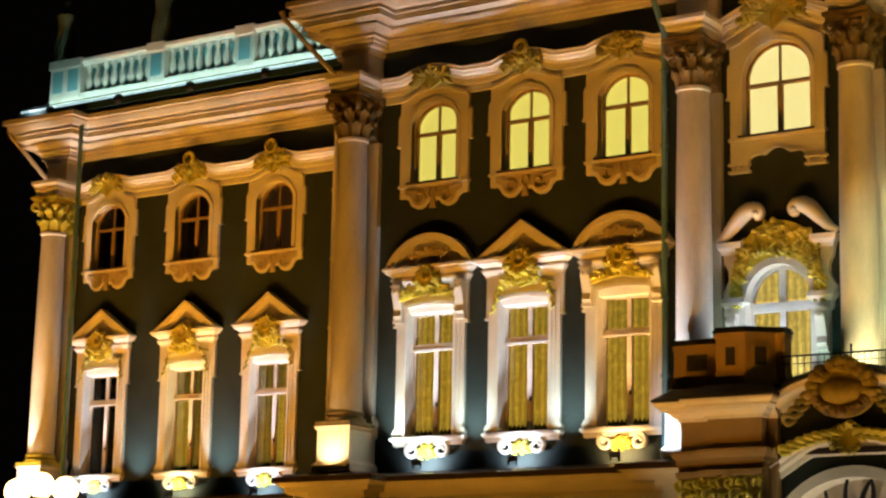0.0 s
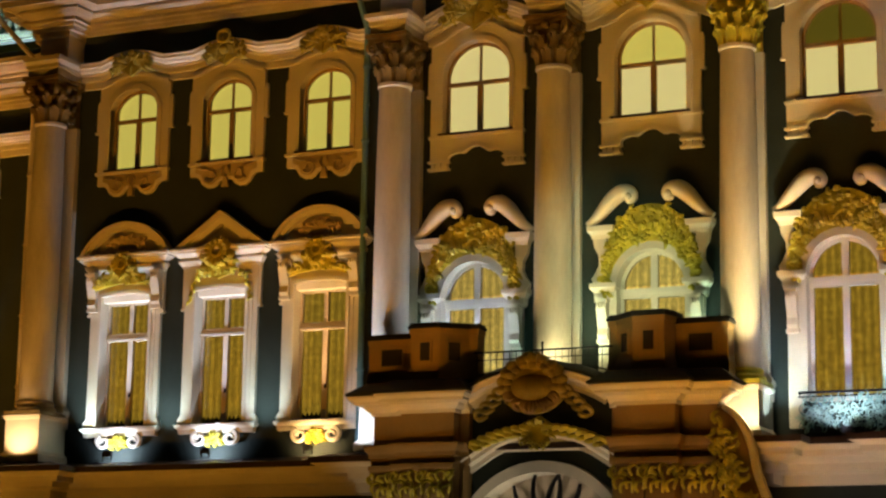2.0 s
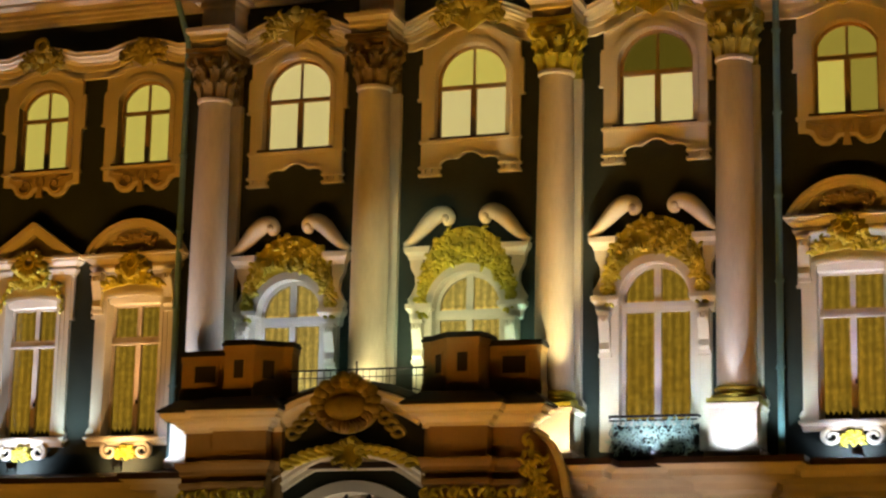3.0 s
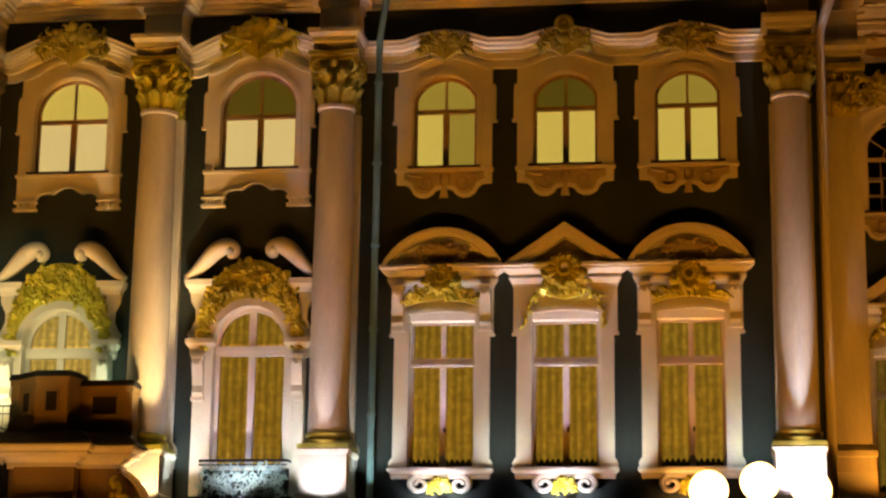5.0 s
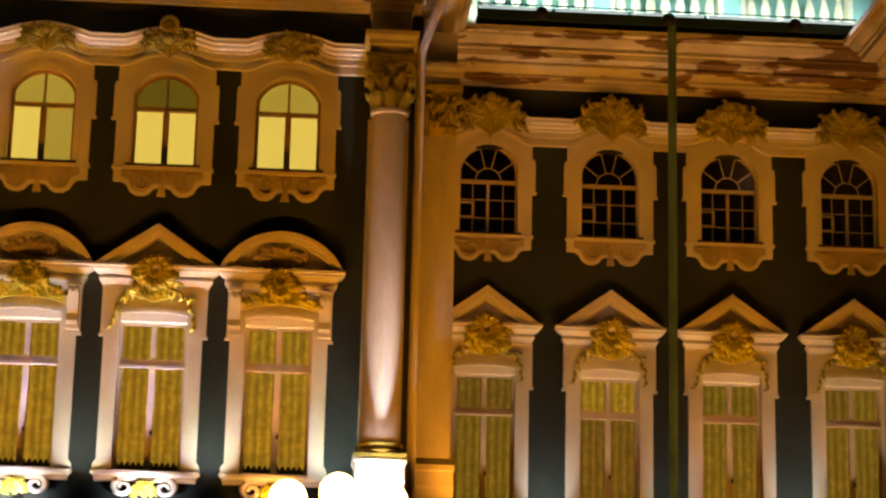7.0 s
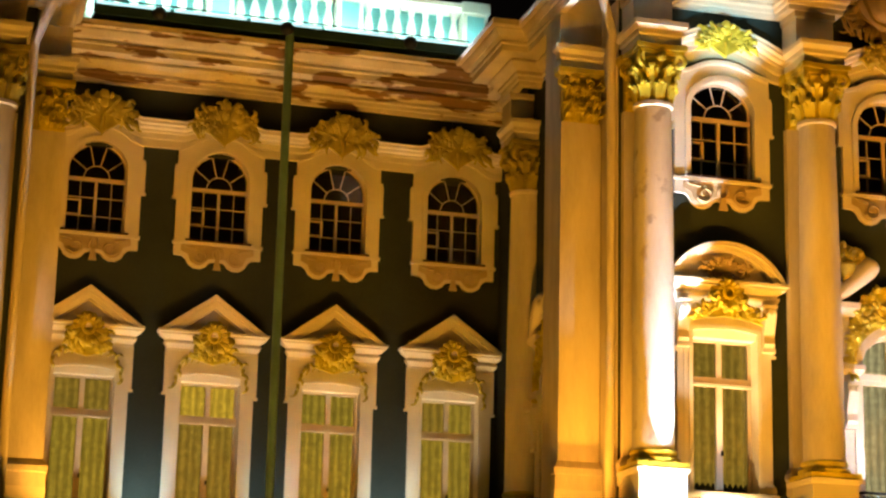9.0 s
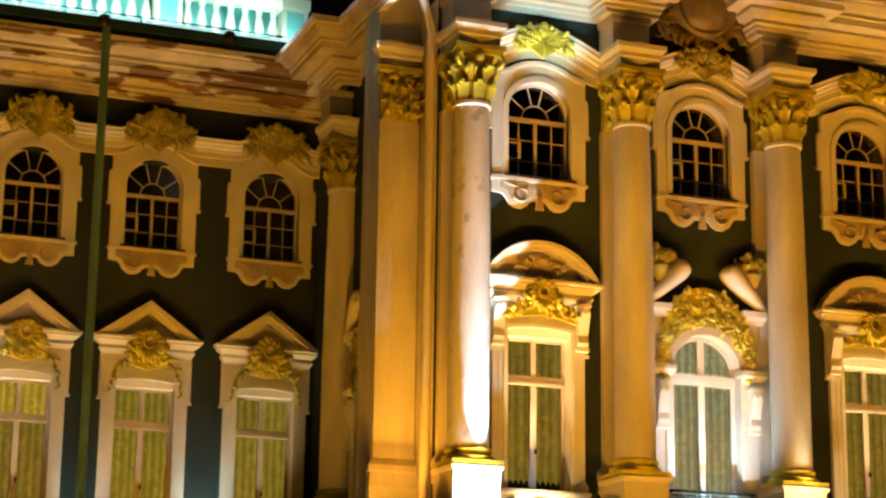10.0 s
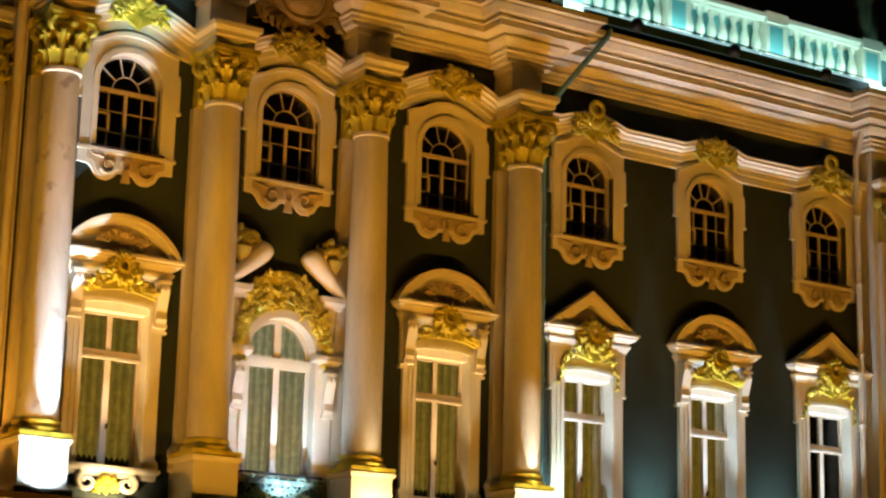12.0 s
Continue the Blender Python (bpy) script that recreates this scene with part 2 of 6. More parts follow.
DARK_BRONZE = material("dark_gilding", (0.24, 0.165, 0.05), 0.6, metal=0.2, vary=0.25, scale=8, grime=0.45, bump=0.3, fine=30)
RELIEF = material("ochre_relief_plaster", (0.50, 0.40, 0.24), 0.75, vary=0.12, scale=4, grime=0.3, bump=0.2, fine=30)
SASH = material("painted_sash", (0.54, 0.45, 0.33), 0.5, vary=0.06, scale=6, grime=0.15, bump=0.05, fine=60)
WOOD = material("brown_sash", (0.36, 0.24, 0.12), 0.55, vary=0.15, scale=6, grime=0.2, bump=0.1, fine=60)
BROWN_ROOM = material("brown_dim_blind", (0.16, 0.08, 0.03), 0.8, vary=0.3, scale=2, grime=0.4, glow=((0.9, 0.36, 0.09), 0.035))
IRON = material("black_iron", (0.02, 0.02, 0.022), 0.5, metal=0.7, vary=0.2, scale=8, grime=0.2, bump=0.1)
LEAD = material("dark_roof_metal", (0.012, 0.013, 0.014), 0.6, metal=0.3, vary=0.3, scale=2, grime=0.4, bump=0.1)
TEAL_PAINT = material("pale_teal_paint", (0.20, 0.46, 0.44), 0.8, vary=0.1, scale=2, grime=0.25, bump=0.15)
PIPE = material("grey_green_painted_pipe", (0.11, 0.22, 0.21), 0.5, vary=0.15, scale=4, grime=0.3, bump=0.08)
SILL = material("brown_sheet_metal", (0.035, 0.018, 0.012), 0.55, metal=0.2, vary=0.3, scale=4, grime=0.3, bump=0.08)
PATINA = material("green_patina", (0.10, 0.12, 0.07), 0.7, metal=0.2, vary=0.3, scale=5, grime=0.5, bump=0.3)
# dark gutter metal with the teal of the cyan tube light put into its colour
GUTTER = material("cyan_lit_metal", (0.03, 0.075, 0.075), 0.5, metal=0.3, vary=0.25, scale=3, grime=0.3, bump=0.1)
PORCH = material("ochre_porch_stucco", (0.30, 0.195, 0.066), 0.8, vary=0.12, scale=2, grime=0.3, bump=0.25, fine=22)
# near-black: the dark of rooms and openings is put into the colour
ROOM = material("near_black_interior", (0.02, 0.017, 0.014), 0.9, vary=0.2, scale=2, grime=0.3)
PAVE = material("granite_paving", (0.09, 0.085, 0.08), 0.75, vary=0.2, scale=0.6, grime=0.35, bump=0.3, fine=6)
BLIND = material("lit_roller_blind", (0.75, 0.65, 0.35), 0.9, vary=0.03, scale=2, grime=0.06, bump=0.03, glow=((0.98, 0.81, 0.17), 1.0))
BLIND_PALE = material("bright_roller_blind", (0.8, 0.72, 0.45), 0.9, vary=0.03, scale=2, grime=0.06, bump=0.03, glow=((1.0, 0.83, 0.35), 1.15))
BLIND_MID = material("half_lit_blind", (0.5, 0.44, 0.14), 0.9, vary=0.05, scale=2, grime=0.1, bump=0.03, glow=((0.90, 0.70, 0.11), 0.58))
BLIND_DIM = material("dim_blind", (0.34, 0.28, 0.07), 0.9, vary=0.08, scale=2, grime=0.2, bump=0.03, glow=((0.62, 0.46, 0.045), 0.25))
LACE = material("lit_lace_curtain", (0.42, 0.32, 0.08), 0.9, vary=0.25, scale=9, grime=0.35, bump=0.2, glow=((1.0, 0.60, 0.06), 0.40, 12.0))
LACE_MID = material("half_lit_lace_curtain", (0.34, 0.25, 0.06), 0.9, vary=0.25, scale=9, grime=0.35, bump=0.2, glow=((0.80, 0.52, 0.06), 0.28, 12.0))
LACE_DIM = material("dim_lace_curtain", (0.26, 0.17, 0.04), 0.9, vary=0.25, scale=9, grime=0.35, bump=0.2, glow=((0.75, 0.45, 0.06), 0.26, 12.0))
LACE_BRIGHT = material("bright_lace_curtain", (0.55, 0.45, 0.16), 0.9, vary=0.2, scale=9, grime=0.3, bump=0.2, glow=((1.0, 0.70, 0.16), 0.62, 12.0))
LACE_WHITE = material("white_lace_curtain", (0.44, 0.36, 0.17), 0.9, vary=0.1, scale=9, grime=0.2, bump=0.3, fine=14, glow=((1.0, 0.84, 0.46), 0.27, 12.0))
NEON = material("light_tube_glass", (0.8, 0.85, 0.85), 0.3, bump=0.0, glow=((0.62, 0.95, 1.0), 0.75))
GLOBE = material("milk_glass_globe", (0.9, 0.8, 0.6), 0.3, bump=0.0, glow=((1.0, 0.62, 0.22), 12.0))


def glass_material():
    m = bpy.data.materials.new("window_glass")
    m.use_nodes = True
    n, link = m.node_tree.nodes, m.node_tree.links.new
    n.remove(n["Principled BSDF"])
    clear, gloss, mix, fr = (n.new("ShaderNode" + k) for k in ("BsdfTransparent", "BsdfGlossy", "MixShader", "Fresnel"))
    clear.inputs["Color"].default_value = (0.88, 0.90, 0.86, 1)
    gloss.inputs["Roughness"].default_value = 0.06
    fr.inputs["IOR"].default_value = 1.5
    link(fr.outputs[0], mix.inputs[0]), link(clear.outputs[0], mix.inputs[1]), link(gloss.outputs[0], mix.inputs[2])
    link(mix.outputs[0], n["Material Output"].inputs["Surface"])
    return m


GLASS = glass_material()


# ---- mesh tools ----
MESHES = {}


def box(bm, x0, x1, y0, y1, z0, z1):
    v = [bm.verts.new((x, y, z)) for x in (x0, x1) for y in (y0, y1) for z in (z0, z1)]
    for f in ((0, 1, 3, 2), (4, 6, 7, 5), (0, 4, 5, 1), (2, 3, 7, 6), (0, 2, 6, 4), (1, 5, 7, 3)):
        bm.faces.new([v[i] for i in f])


def slab(bm, pts, y0, y1):
    """A plate with the outline pts (x, z), from y0 to y1."""
    a, b = ([bm.verts.new((x, y, z)) for x, z in pts] for y in (y0, y1))
    bm.faces.new(a), bm.faces.new(b[::-1])
    for i in range(len(pts)):
        bm.faces.new((a[i], b[i], b[i - 1], a[i - 1]))


def plan_slab(bm, pts, z0, z1):
    """A block with the plan pts (x, y)."""
    a, b = ([bm.verts.new((x, y, z)) for x, y in pts] for z in (z0, z1))
    bm.faces.new(a), bm.faces.new(b[::-1])
    for i in range(len(pts)):
        bm.faces.new((a[i], b[i], b[i - 1], a[i - 1]))


def band(bm, inner, outer, y0, y1):
    """A flat open band between two outlines (x, z) of as many points."""
    rows = [[bm.verts.new((x, y, z)) for x, z in line] for y in (y0, y1) for line in (inner, outer)]
    ring = (rows[0], rows[1], rows[3], rows[2])
    for i in range(len(inner) - 1):
        for k in range(4):
            a, b = ring[k], ring[(k + 1) % 4]
            bm.faces.new((a[i], b[i], b[i + 1], a[i + 1]))
    for i in (0, -1):
        bm.faces.new([r[i] for r in ring])


def sweep(bm, profile, rows, closed=False):
    """Faces between copies of a profile: rows of points, one row a station."""
    vs = [[bm.verts.new(p) for p in row] for row in rows]
    for a, b in zip(vs, vs[1:] + ([vs[0]] if closed else [])):
        for i in range(len(profile)):
            j = (i + 1) % len(profile)
            bm.faces.new((a[i], b[i], b[j], a[j]))
    if not closed:
        bm.faces.new(vs[0]), bm.faces.new(vs[-1][::-1])


def moulding(bm, profile, path, closed=False):
    """Sweeps a profile (out, z) along a plan path (x, y); out is to the right of the way."""
    rows, n = [], len(path)
    for i, p in enumerate(path):
        p = Vector(p)
        before = path[i - 1] if i or closed else None
        after = path[(i + 1) % n] if i + 1 < n or closed else None
        norms = []
        for a, b in ((before, p), (p, after)):
            if a is not None and b is not None:
                d = (Vector(b) - Vector(a)).normalized()
                norms.append(Vector((d.y, -d.x)))
        m = norms[0] if len(norms) == 1 else (norms[0] + norms[1]) / max(0.25, 1 + norms[0].dot(norms[1]))
        rows.append([(p.x + m.x * o, p.y + m.y * o, z) for o, z in profile])
    sweep(bm, profile, rows, closed)


def wall_moulding(bm, profile, path):
    """Sweeps a profile (out of the wall, up) along a path (x, z) on a wall at y = 0."""
    rows = []
    for i, p in enumerate(path):
        a, b = Vector(path[max(0, i - 1)]), Vector(path[min(len(path) - 1, i + 1)])
        d = (b - a).normalized()
        rows.append([(p[0] - d.y * u, -o, p[1] + d.x * u) for o, u in profile])
    sweep(bm, profile, rows)


def turn(bm, profile, x=0, y=0, segs=24):
    """A turned body with the profile (radius, z)."""
    rows = [[bm.verts.new((x + r * math.cos(2 * math.pi * k / segs), y + r * math.sin(2 * math.pi * k / segs), z)) for k in range(segs)] for r, z in profile]
    for a, b in zip(rows, rows[1:]):
        for k in range(segs):
            bm.faces.new((a[k], a[(k + 1) % segs], b[(k + 1) % segs], b[k]))
    bm.faces.new(rows[0][::-1]), bm.faces.new(rows[-1])


def tube(bm, pts, radii, segs=6, flat=1.0):
    """A tube through points, with a radius at each; flat squeezes it along y."""
    rows = []
    for i, p in enumerate(pts):
        d = (Vector(pts[min(i + 1, len(pts) - 1)]) - Vector(pts[max(0, i - 1)])).normalized()
        side = d.cross(Vector((0, 1, 0)))
        side = side.normalized() if side.length > 0.05 else Vector((1, 0, 0))
        up = side.cross(d).normalized()
        rows.append([tuple(Vector(p) + radii[i] * (math.cos(a) * side + flat * math.sin(a) * up)) for a in (2 * math.pi * k / segs for k in range(segs))])
    sweep(bm, rows[0], rows)


def blob(bm, x, y, z, rx, ry, rz, u=8, v=6):
    rows = [[bm.verts.new((x + rx * math.sin(math.pi * j / v) * math.cos(2 * math.pi * k / u), y + ry * math.sin(math.pi * j / v) * math.sin(2 * math.pi * k / u),
                           z + rz * math.cos(math.pi * j / v))) for k in range(u)] for j in range(1, v)]
    for a, b in zip(rows, rows[1:]):
        for k in range(u):
            bm.faces.new((a[k], b[k], b[(k + 1) % u], a[(k + 1) % u]))
    bm.faces.new(rows[0]), bm.faces.new(rows[-1][::-1])


def curl(bm, x, z, heading, length, bend, r0, r1, y=-0.05, lift=0.1, n=9):
    """A scrolling leaf on a wall: it sets out at a heading (degrees) and bends more and more."""
    pts, radii, a = [], [], radians(heading)
    for i in range(n):
        s = i / (n - 1)
        pts.append((x, y - lift * math.sin(math.pi * min(1, s * 1.25)), z))
        radii.append(r0 + (r1 - r0) * s + r0 * 0.35 * math.sin(math.pi * s))
        x, z = x + math.cos(a) * length / n, z + math.sin(a) * length / n
        a += radians(bend) / n * (0.4 + 1.2 * s)
    tube(bm, pts, radii, 5, 0.75)


def arc(cx, half, spring, top, n=12):
    """Points of a segmental or round arch from left to right."""
    h = top - spring
    r = (half * half + h * h) / (2 * h)
    a = math.asin(min(1, half / r)) if h <= half else math.pi - math.asin(half / r)
    return [(cx + r * math.sin(-a + 2 * a * i / n), top - r + r * math.cos(-a + 2 * a * i / n)) for i in range(n + 1)]


def mesh_from(bm, name, mat, smooth=False):
    bmesh.ops.recalc_face_normals(bm, faces=bm.faces)
    me = bpy.data.meshes.new(name)
    bm.to_mesh(me)
    bm.free()
    me.materials.append(mat)
    if smooth:
        me.shade_smooth()
        me.set_sharp_from_angle(angle=radians(40))
    return me


def part(name, bm, mat, parent, label="", smooth=False):
    ob = new(name, mesh_from(bm, name, mat, smooth))
    ob.parent = parent
    return tagged(ob, label)


def shared(name, key, draw, mat, parent, label="", at=(0, 0, 0), smooth=False, turn_z=0):
    """A part whose mesh is drawn once for each key."""
    key = (key, mat.name)
    if key not in MESHES:
        bm = bmesh.new()
        draw(bm)
        MESHES[key] = mesh_from(bm, name, mat, smooth)
    ob = new(name, MESHES[key])
    ob.parent, ob.location = parent, at
    ob.rotation_euler.z = radians(turn_z)
    return tagged(ob, label)


def thing(name, at, label, category="", group="", kind="", turn_z=0):
    ob = new(name)
    ob.empty_display_size = 0.2
    ob.location = at
    ob.rotation_euler.z = radians(turn_z)
    return tagged(ob, label, category, group, kind)


# ---- ornament ----
def cartouche(bm, w, h, seed, shield=True):
    """A rocaille ornament w wide and h high round (0, 0), on a wall at y = 0: a lobed mass under many small curling leaves."""
    rnd = random.Random(seed)
    q = (w + h) / 2.4
    lobes = 9 + seed % 3
    edge = [0.36 + 0.05 * math.cos(lobes * t) + rnd.uniform(-0.02, 0.02) for t in (2 * math.pi * k / 40 for k in range(40))]
    slab(bm, [(w * e * math.cos(2 * math.pi * k / 40), h * e * math.sin(2 * math.pi * k / 40)) for k, e in enumerate(edge)], -0.09, 0.03)
    if shield:
        blob(bm, 0, -0.10, 0.02 * h, w * 0.15, 0.16, h * 0.19, 10, 7)
        tube(bm, [(w * 0.19 * math.cos(a), -0.15, h * 0.25 * math.sin(a)) for a in (2 * math.pi * k / 14 for k in range(15))], [0.035 * q] * 15, 5)
    for side in (-1, 1):
        for k in range(17):
            a = 88 - k * 11 + rnd.uniform(-5, 5)
            t = rnd.uniform(0.24, 0.40)
            x, z = math.cos(radians(a)) * w * t, math.sin(radians(a)) * h * t
            way = a + rnd.uniform(-45, 45)
            curl(bm, side * x, z, way if side > 0 else 180 - way, q * rnd.uniform(0.26, 0.44), side * rnd.choice((-210, 210)), 0.05 * q, 0.014, y=-0.07, lift=rnd.uniform(0.05, 0.15), n=6)
        for k in range(10):
            a = rnd.uniform(-85, 85)
            t = rnd.uniform(0.18, 0.42)
            blob(bm, side * w * t * math.cos(radians(a)), -rnd.uniform(0.08, 0.15), h * t * math.sin(radians(a)), *(rnd.uniform(0.03, 0.06) * q for _ in range(3)), 6, 5)


def bow(pts, n=4):
    """Points of a smooth curve through the given ones."""
    pts, out = [Vector(p) for p in pts], []
    for i in range(len(pts) - 1):
        a, b, c, d = pts[max(0, i - 1)], pts[i], pts[i + 1], pts[min(len(pts) - 1, i + 2)]
        for k in range(n):
            t = k / n
            out.append(0.5 * (2 * b + (c - a) * t + (2 * a - 5 * b + 4 * c - d) * t * t + (3 * b - a - 3 * c + d) * t ** 3))
    return out + [pts[-1]]


def rocaille(bm, w, h, seed):
    """A wide ragged shell crest with ribs, drooping side leaves and a small pendant."""
    rnd = random.Random(seed + 40)
    fan = []
    for k in range(37):
        t = radians(-24 + 228 * k / 36)
        r = 0.84 + 0.16 * abs(math.cos(5.5 * t + seed)) + rnd.uniform(-0.04, 0.04)
        fan.append((w * 0.46 * math.cos(t) * r, h * 0.52 * math.sin(t) * r))
    slab(bm, fan + [(-w * 0.22, -h * 0.22), (-w * 0.1, -h * 0.36), (0, -h * 0.5), (w * 0.1, -h * 0.36), (w * 0.22, -h * 0.22)], -0.10, 0.03)
    for k in range(4):
        t = radians(8 + 164 * k / 3 + rnd.uniform(-14, 14))
        r = rnd.uniform(0.36, 0.54)
        tube(bm, [(0.1 * w * math.cos(t), -0.12, -0.06 * h + 0.1 * h * math.sin(t)), (0.3 * w * math.cos(t), -0.17, 0.3 * h * math.sin(t)), (r * w * math.cos(t), -0.16, (r + 0.05) * h * math.sin(t))], [0.04, 0.075, 0.04], 5)
        blob(bm, r * w * math.cos(t), -0.14, (r + 0.04) * h * math.sin(t), 0.06, 0.07, 0.06, 6, 5)
    for k in range(40):
        t, r = radians(rnd.uniform(-20, 200)), rnd.uniform(0.12, 0.44)
        curl(bm, w * r * math.cos(t), h * r * math.sin(t), math.degrees(t) + rnd.uniform(-50, 50), h * rnd.uniform(0.2, 0.4), rnd.choice((-230, 230)), 0.06, 0.015, y=-0.1, lift=rnd.uniform(0.04, 0.12), n=6)
    for side in (-1, 1):
        for k in range(6):
            curl(bm, side * w * (0.16 + 0.06 * k), -h * 0.1 + rnd.uniform(-0.1, 0.1) * h, -40 - 12 * k if side > 0 else 220 + 12 * k, h * rnd.uniform(0.36, 0.5), side * rnd.choice((150, 200, -140)), 0.055, 0.015, y=-0.06, lift=rnd.uniform(0.08, 0.14), n=7)
        for k in range(8):
            blob(bm, side * rnd.uniform(0.04, 0.36) * w, -rnd.uniform(0.1, 0.16), rnd.uniform(-0.24, 0.3) * h, *(rnd.uniform(0.04, 0.075) for _ in range(3)), 6, 5)
    for k in range(7):
        t = radians(180 * k / 6)
        blob(bm, 0.24 * w * math.cos(t), -0.12, h * (0.02 + 0.26 * math.sin(t)), 0.12 * w * 0.7, 0.10, 0.15 * h, 8, 6)
    blob(bm, 0, -0.14, 0.46 * h, 0.07 * w, 0.09, 0.13 * h, 8, 6)
    tube(bm, [(0, -0.12, -0.1 * h), (0, -0.17, -0.3 * h), (0, -0.08, -0.56 * h)], [0.07, 0.06, 0.015], 6)


def shield_spray(bm, seed, wide=True):
    """A small hollow oval in a burst of pointed leaves, over sprays that spread downwards to both sides."""
    rnd = random.Random(seed + 60)
    edge = [(-1.0, -0.62), (-0.78, -0.40), (-0.50, -0.20), (-0.40, 0.12), (-0.46, 0.34), (-0.28, 0.46), (-0.16, 0.60), (0, 0.66)] if wide else [(-0.5, -0.42), (-0.52, -0.1), (-0.42, 0.14), (-0.46, 0.34), (-0.28, 0.46), (-0.16, 0.60), (0, 0.64)]
    low = [(0.6, -0.50), (0, -0.42), (-0.6, -0.50)] if wide else [(0.2, -0.5), (0, -0.56), (-0.2, -0.5)]
    slab(bm, edge + [(-p[0], p[1]) for p in edge[-2::-1]] + low, -0.09, 0.02)
    tube(bm, [(0.14 * math.cos(t), -0.20, 0.20 + 0.16 * math.sin(t)) for t in (2 * math.pi * k / 14 for k in range(15))], [0.055] * 15, 6)
    for k in range(14):
        t = 2 * math.pi * (k + 0.5) / 14
        far = (0.40 + 0.10 * abs(math.sin(t)) if wide else 0.50) * rnd.uniform(0.88, 1.08)
        tube(bm, [(0.17 * math.cos(t), -0.15, 0.18 + 0.18 * math.sin(t)), (0.7 * far * math.cos(t + 0.1), -0.20, 0.14 + 0.7 * far * math.sin(t + 0.1)), (far * math.cos(t + 0.25), -0.13, 0.12 + far * math.sin(t + 0.25))], [0.06, 0.085, 0.02], 6)
    for k in range(3):
        blob(bm, 0.14 * (k - 1), -0.21, -0.16 - 0.08 * (k == 1), 0.10, 0.08, 0.09, 7, 5)
    for side in (-1, 1):
        curl(bm, side * 0.28, 0.0, -10 if side > 0 else 190, 0.45, side * 240, 0.065, 0.03, y=-0.08, lift=0.12)
        for k in range(11):
            q = k / 10
            px, pz = (0.32 + 0.62 * q, -0.06 - 0.44 * q + rnd.uniform(-0.10, 0.06)) if wide else (0.2 + 0.28 * rnd.random(), 0.1 - 0.5 * q)
            curl(bm, side * px, pz, rnd.uniform(10, 80) if side > 0 else rnd.uniform(100, 170), rnd.uniform(0.24, 0.36), side * rnd.choice((-200, 200)), 0.055, 0.02, y=-0.07, lift=rnd.uniform(0.05, 0.12), n=6)
        for k in range(16 if wide else 8):
            q = rnd.random()
            px, pz = (q * 0.92, -0.46 + rnd.uniform(0, 0.4) * (1 - q)) if wide else (rnd.uniform(0, 0.45), rnd.uniform(-0.45, -0.2))
            blob(bm, side * px, -rnd.uniform(0.09, 0.15), pz, *(rnd.uniform(0.05, 0.08) for _ in range(3)), 6, 5)


def drop_garland(bm, side, seed):
    """A hanging spray of leaves beside a window head."""
    rnd = random.Random(seed)
    for k in range(9):
        s = k / 8
        px, pz = side * (0.45 + 0.72 * s ** 0.5), 0.02 - 0.95 * s * s
        curl(bm, px, pz, rnd.uniform(-120, 60), 0.32, rnd.choice((-160, 160)), 0.05, 0.015, lift=0.09, n=6)
        blob(bm, px, -0.06, pz, 0.06, 0.06, 0.07, 6, 5)


def volutes(bm, w, h, rings=True):
    """Paired scrolls of the apron under an upper window."""
    for side in (-1, 1):
        pts = []
        for i in range(20):
            s = i / 19
            a = radians(-60 + 400 * s) * -side
            r = h * 0.36 * (1 - 0.75 * s)
            pts.append((side * w * 0.24 + r * math.sin(a), -0.07, -h * 0.52 - r * math.cos(a)))
        tube(bm, pts, [0.05 - 0.025 * i / 19 for i in range(20)], 5)
        curl(bm, side * w * 0.30, -h * 0.2, 0 if side > 0 else 180, w * 0.22, 60 * side, 0.05, 0.03, lift=0.05, n=6)
        curl(bm, side * 0.08, -h * 0.15, -60 if side > 0 else -120, h * 0.6, -150 * side, 0.05, 0.03, lift=0.05, n=7)
    slab(bm, [(-0.06, -h * 0.6), (0.06, -h * 0.6), (0.13, -h * 1.12), (-0.13, -h * 1.12)], -0.09, 0)


# ---- setting: ground and walls ----
def ground():
    bm = bmesh.new()
    s = 900
    vs = [bm.verts.new(p) for p in ((-s, -s, 0), (s, -s, 0), (s, s, 0), (-s, s, 0))]
    bm.faces.new(vs)
    ob = new("ground", mesh_from(bm, "ground", PAVE))
    tagged(ob, "dark granite paving of the wide palace square", "ground", kind="structure")


ground()


def wall(name, x0, x1, y, openings, thick=0.7, z0=0.0, z1=25.0, label="teal stucco palace wall with tall window openings"):
    """A wall with its face at y; openings are (x0, x1, z0, z1)."""
    bm = bmesh.new()
    cuts = sorted({x0, x1, *(o[0] for o in openings), *(o[1] for o in openings)})
    for a, b in zip(cuts, cuts[1:]):
        mid, z = (a + b) / 2, z0
        for o in sorted((o for o in openings if o[0] < mid < o[1]), key=lambda o: o[2]):
            box(bm, a, b, y, y + thick, z, o[2])
            z = o[3]
        box(bm, a, b, y, y + thick, z, z1)
    bmesh.ops.remove_doubles(bm, verts=bm.verts, dist=0.0005)
    ob = new(name, mesh_from(bm, name, WALL))
    tagged(ob, label, "wall", kind="structure")
    # inner wall whose near-black colour stands for the dark of the rooms
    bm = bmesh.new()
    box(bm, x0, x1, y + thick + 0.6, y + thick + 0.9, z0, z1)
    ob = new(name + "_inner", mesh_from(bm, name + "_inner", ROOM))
    tagged(ob, "inner wall behind the windows, near-black for the dark of the rooms", "wall", kind="structure")


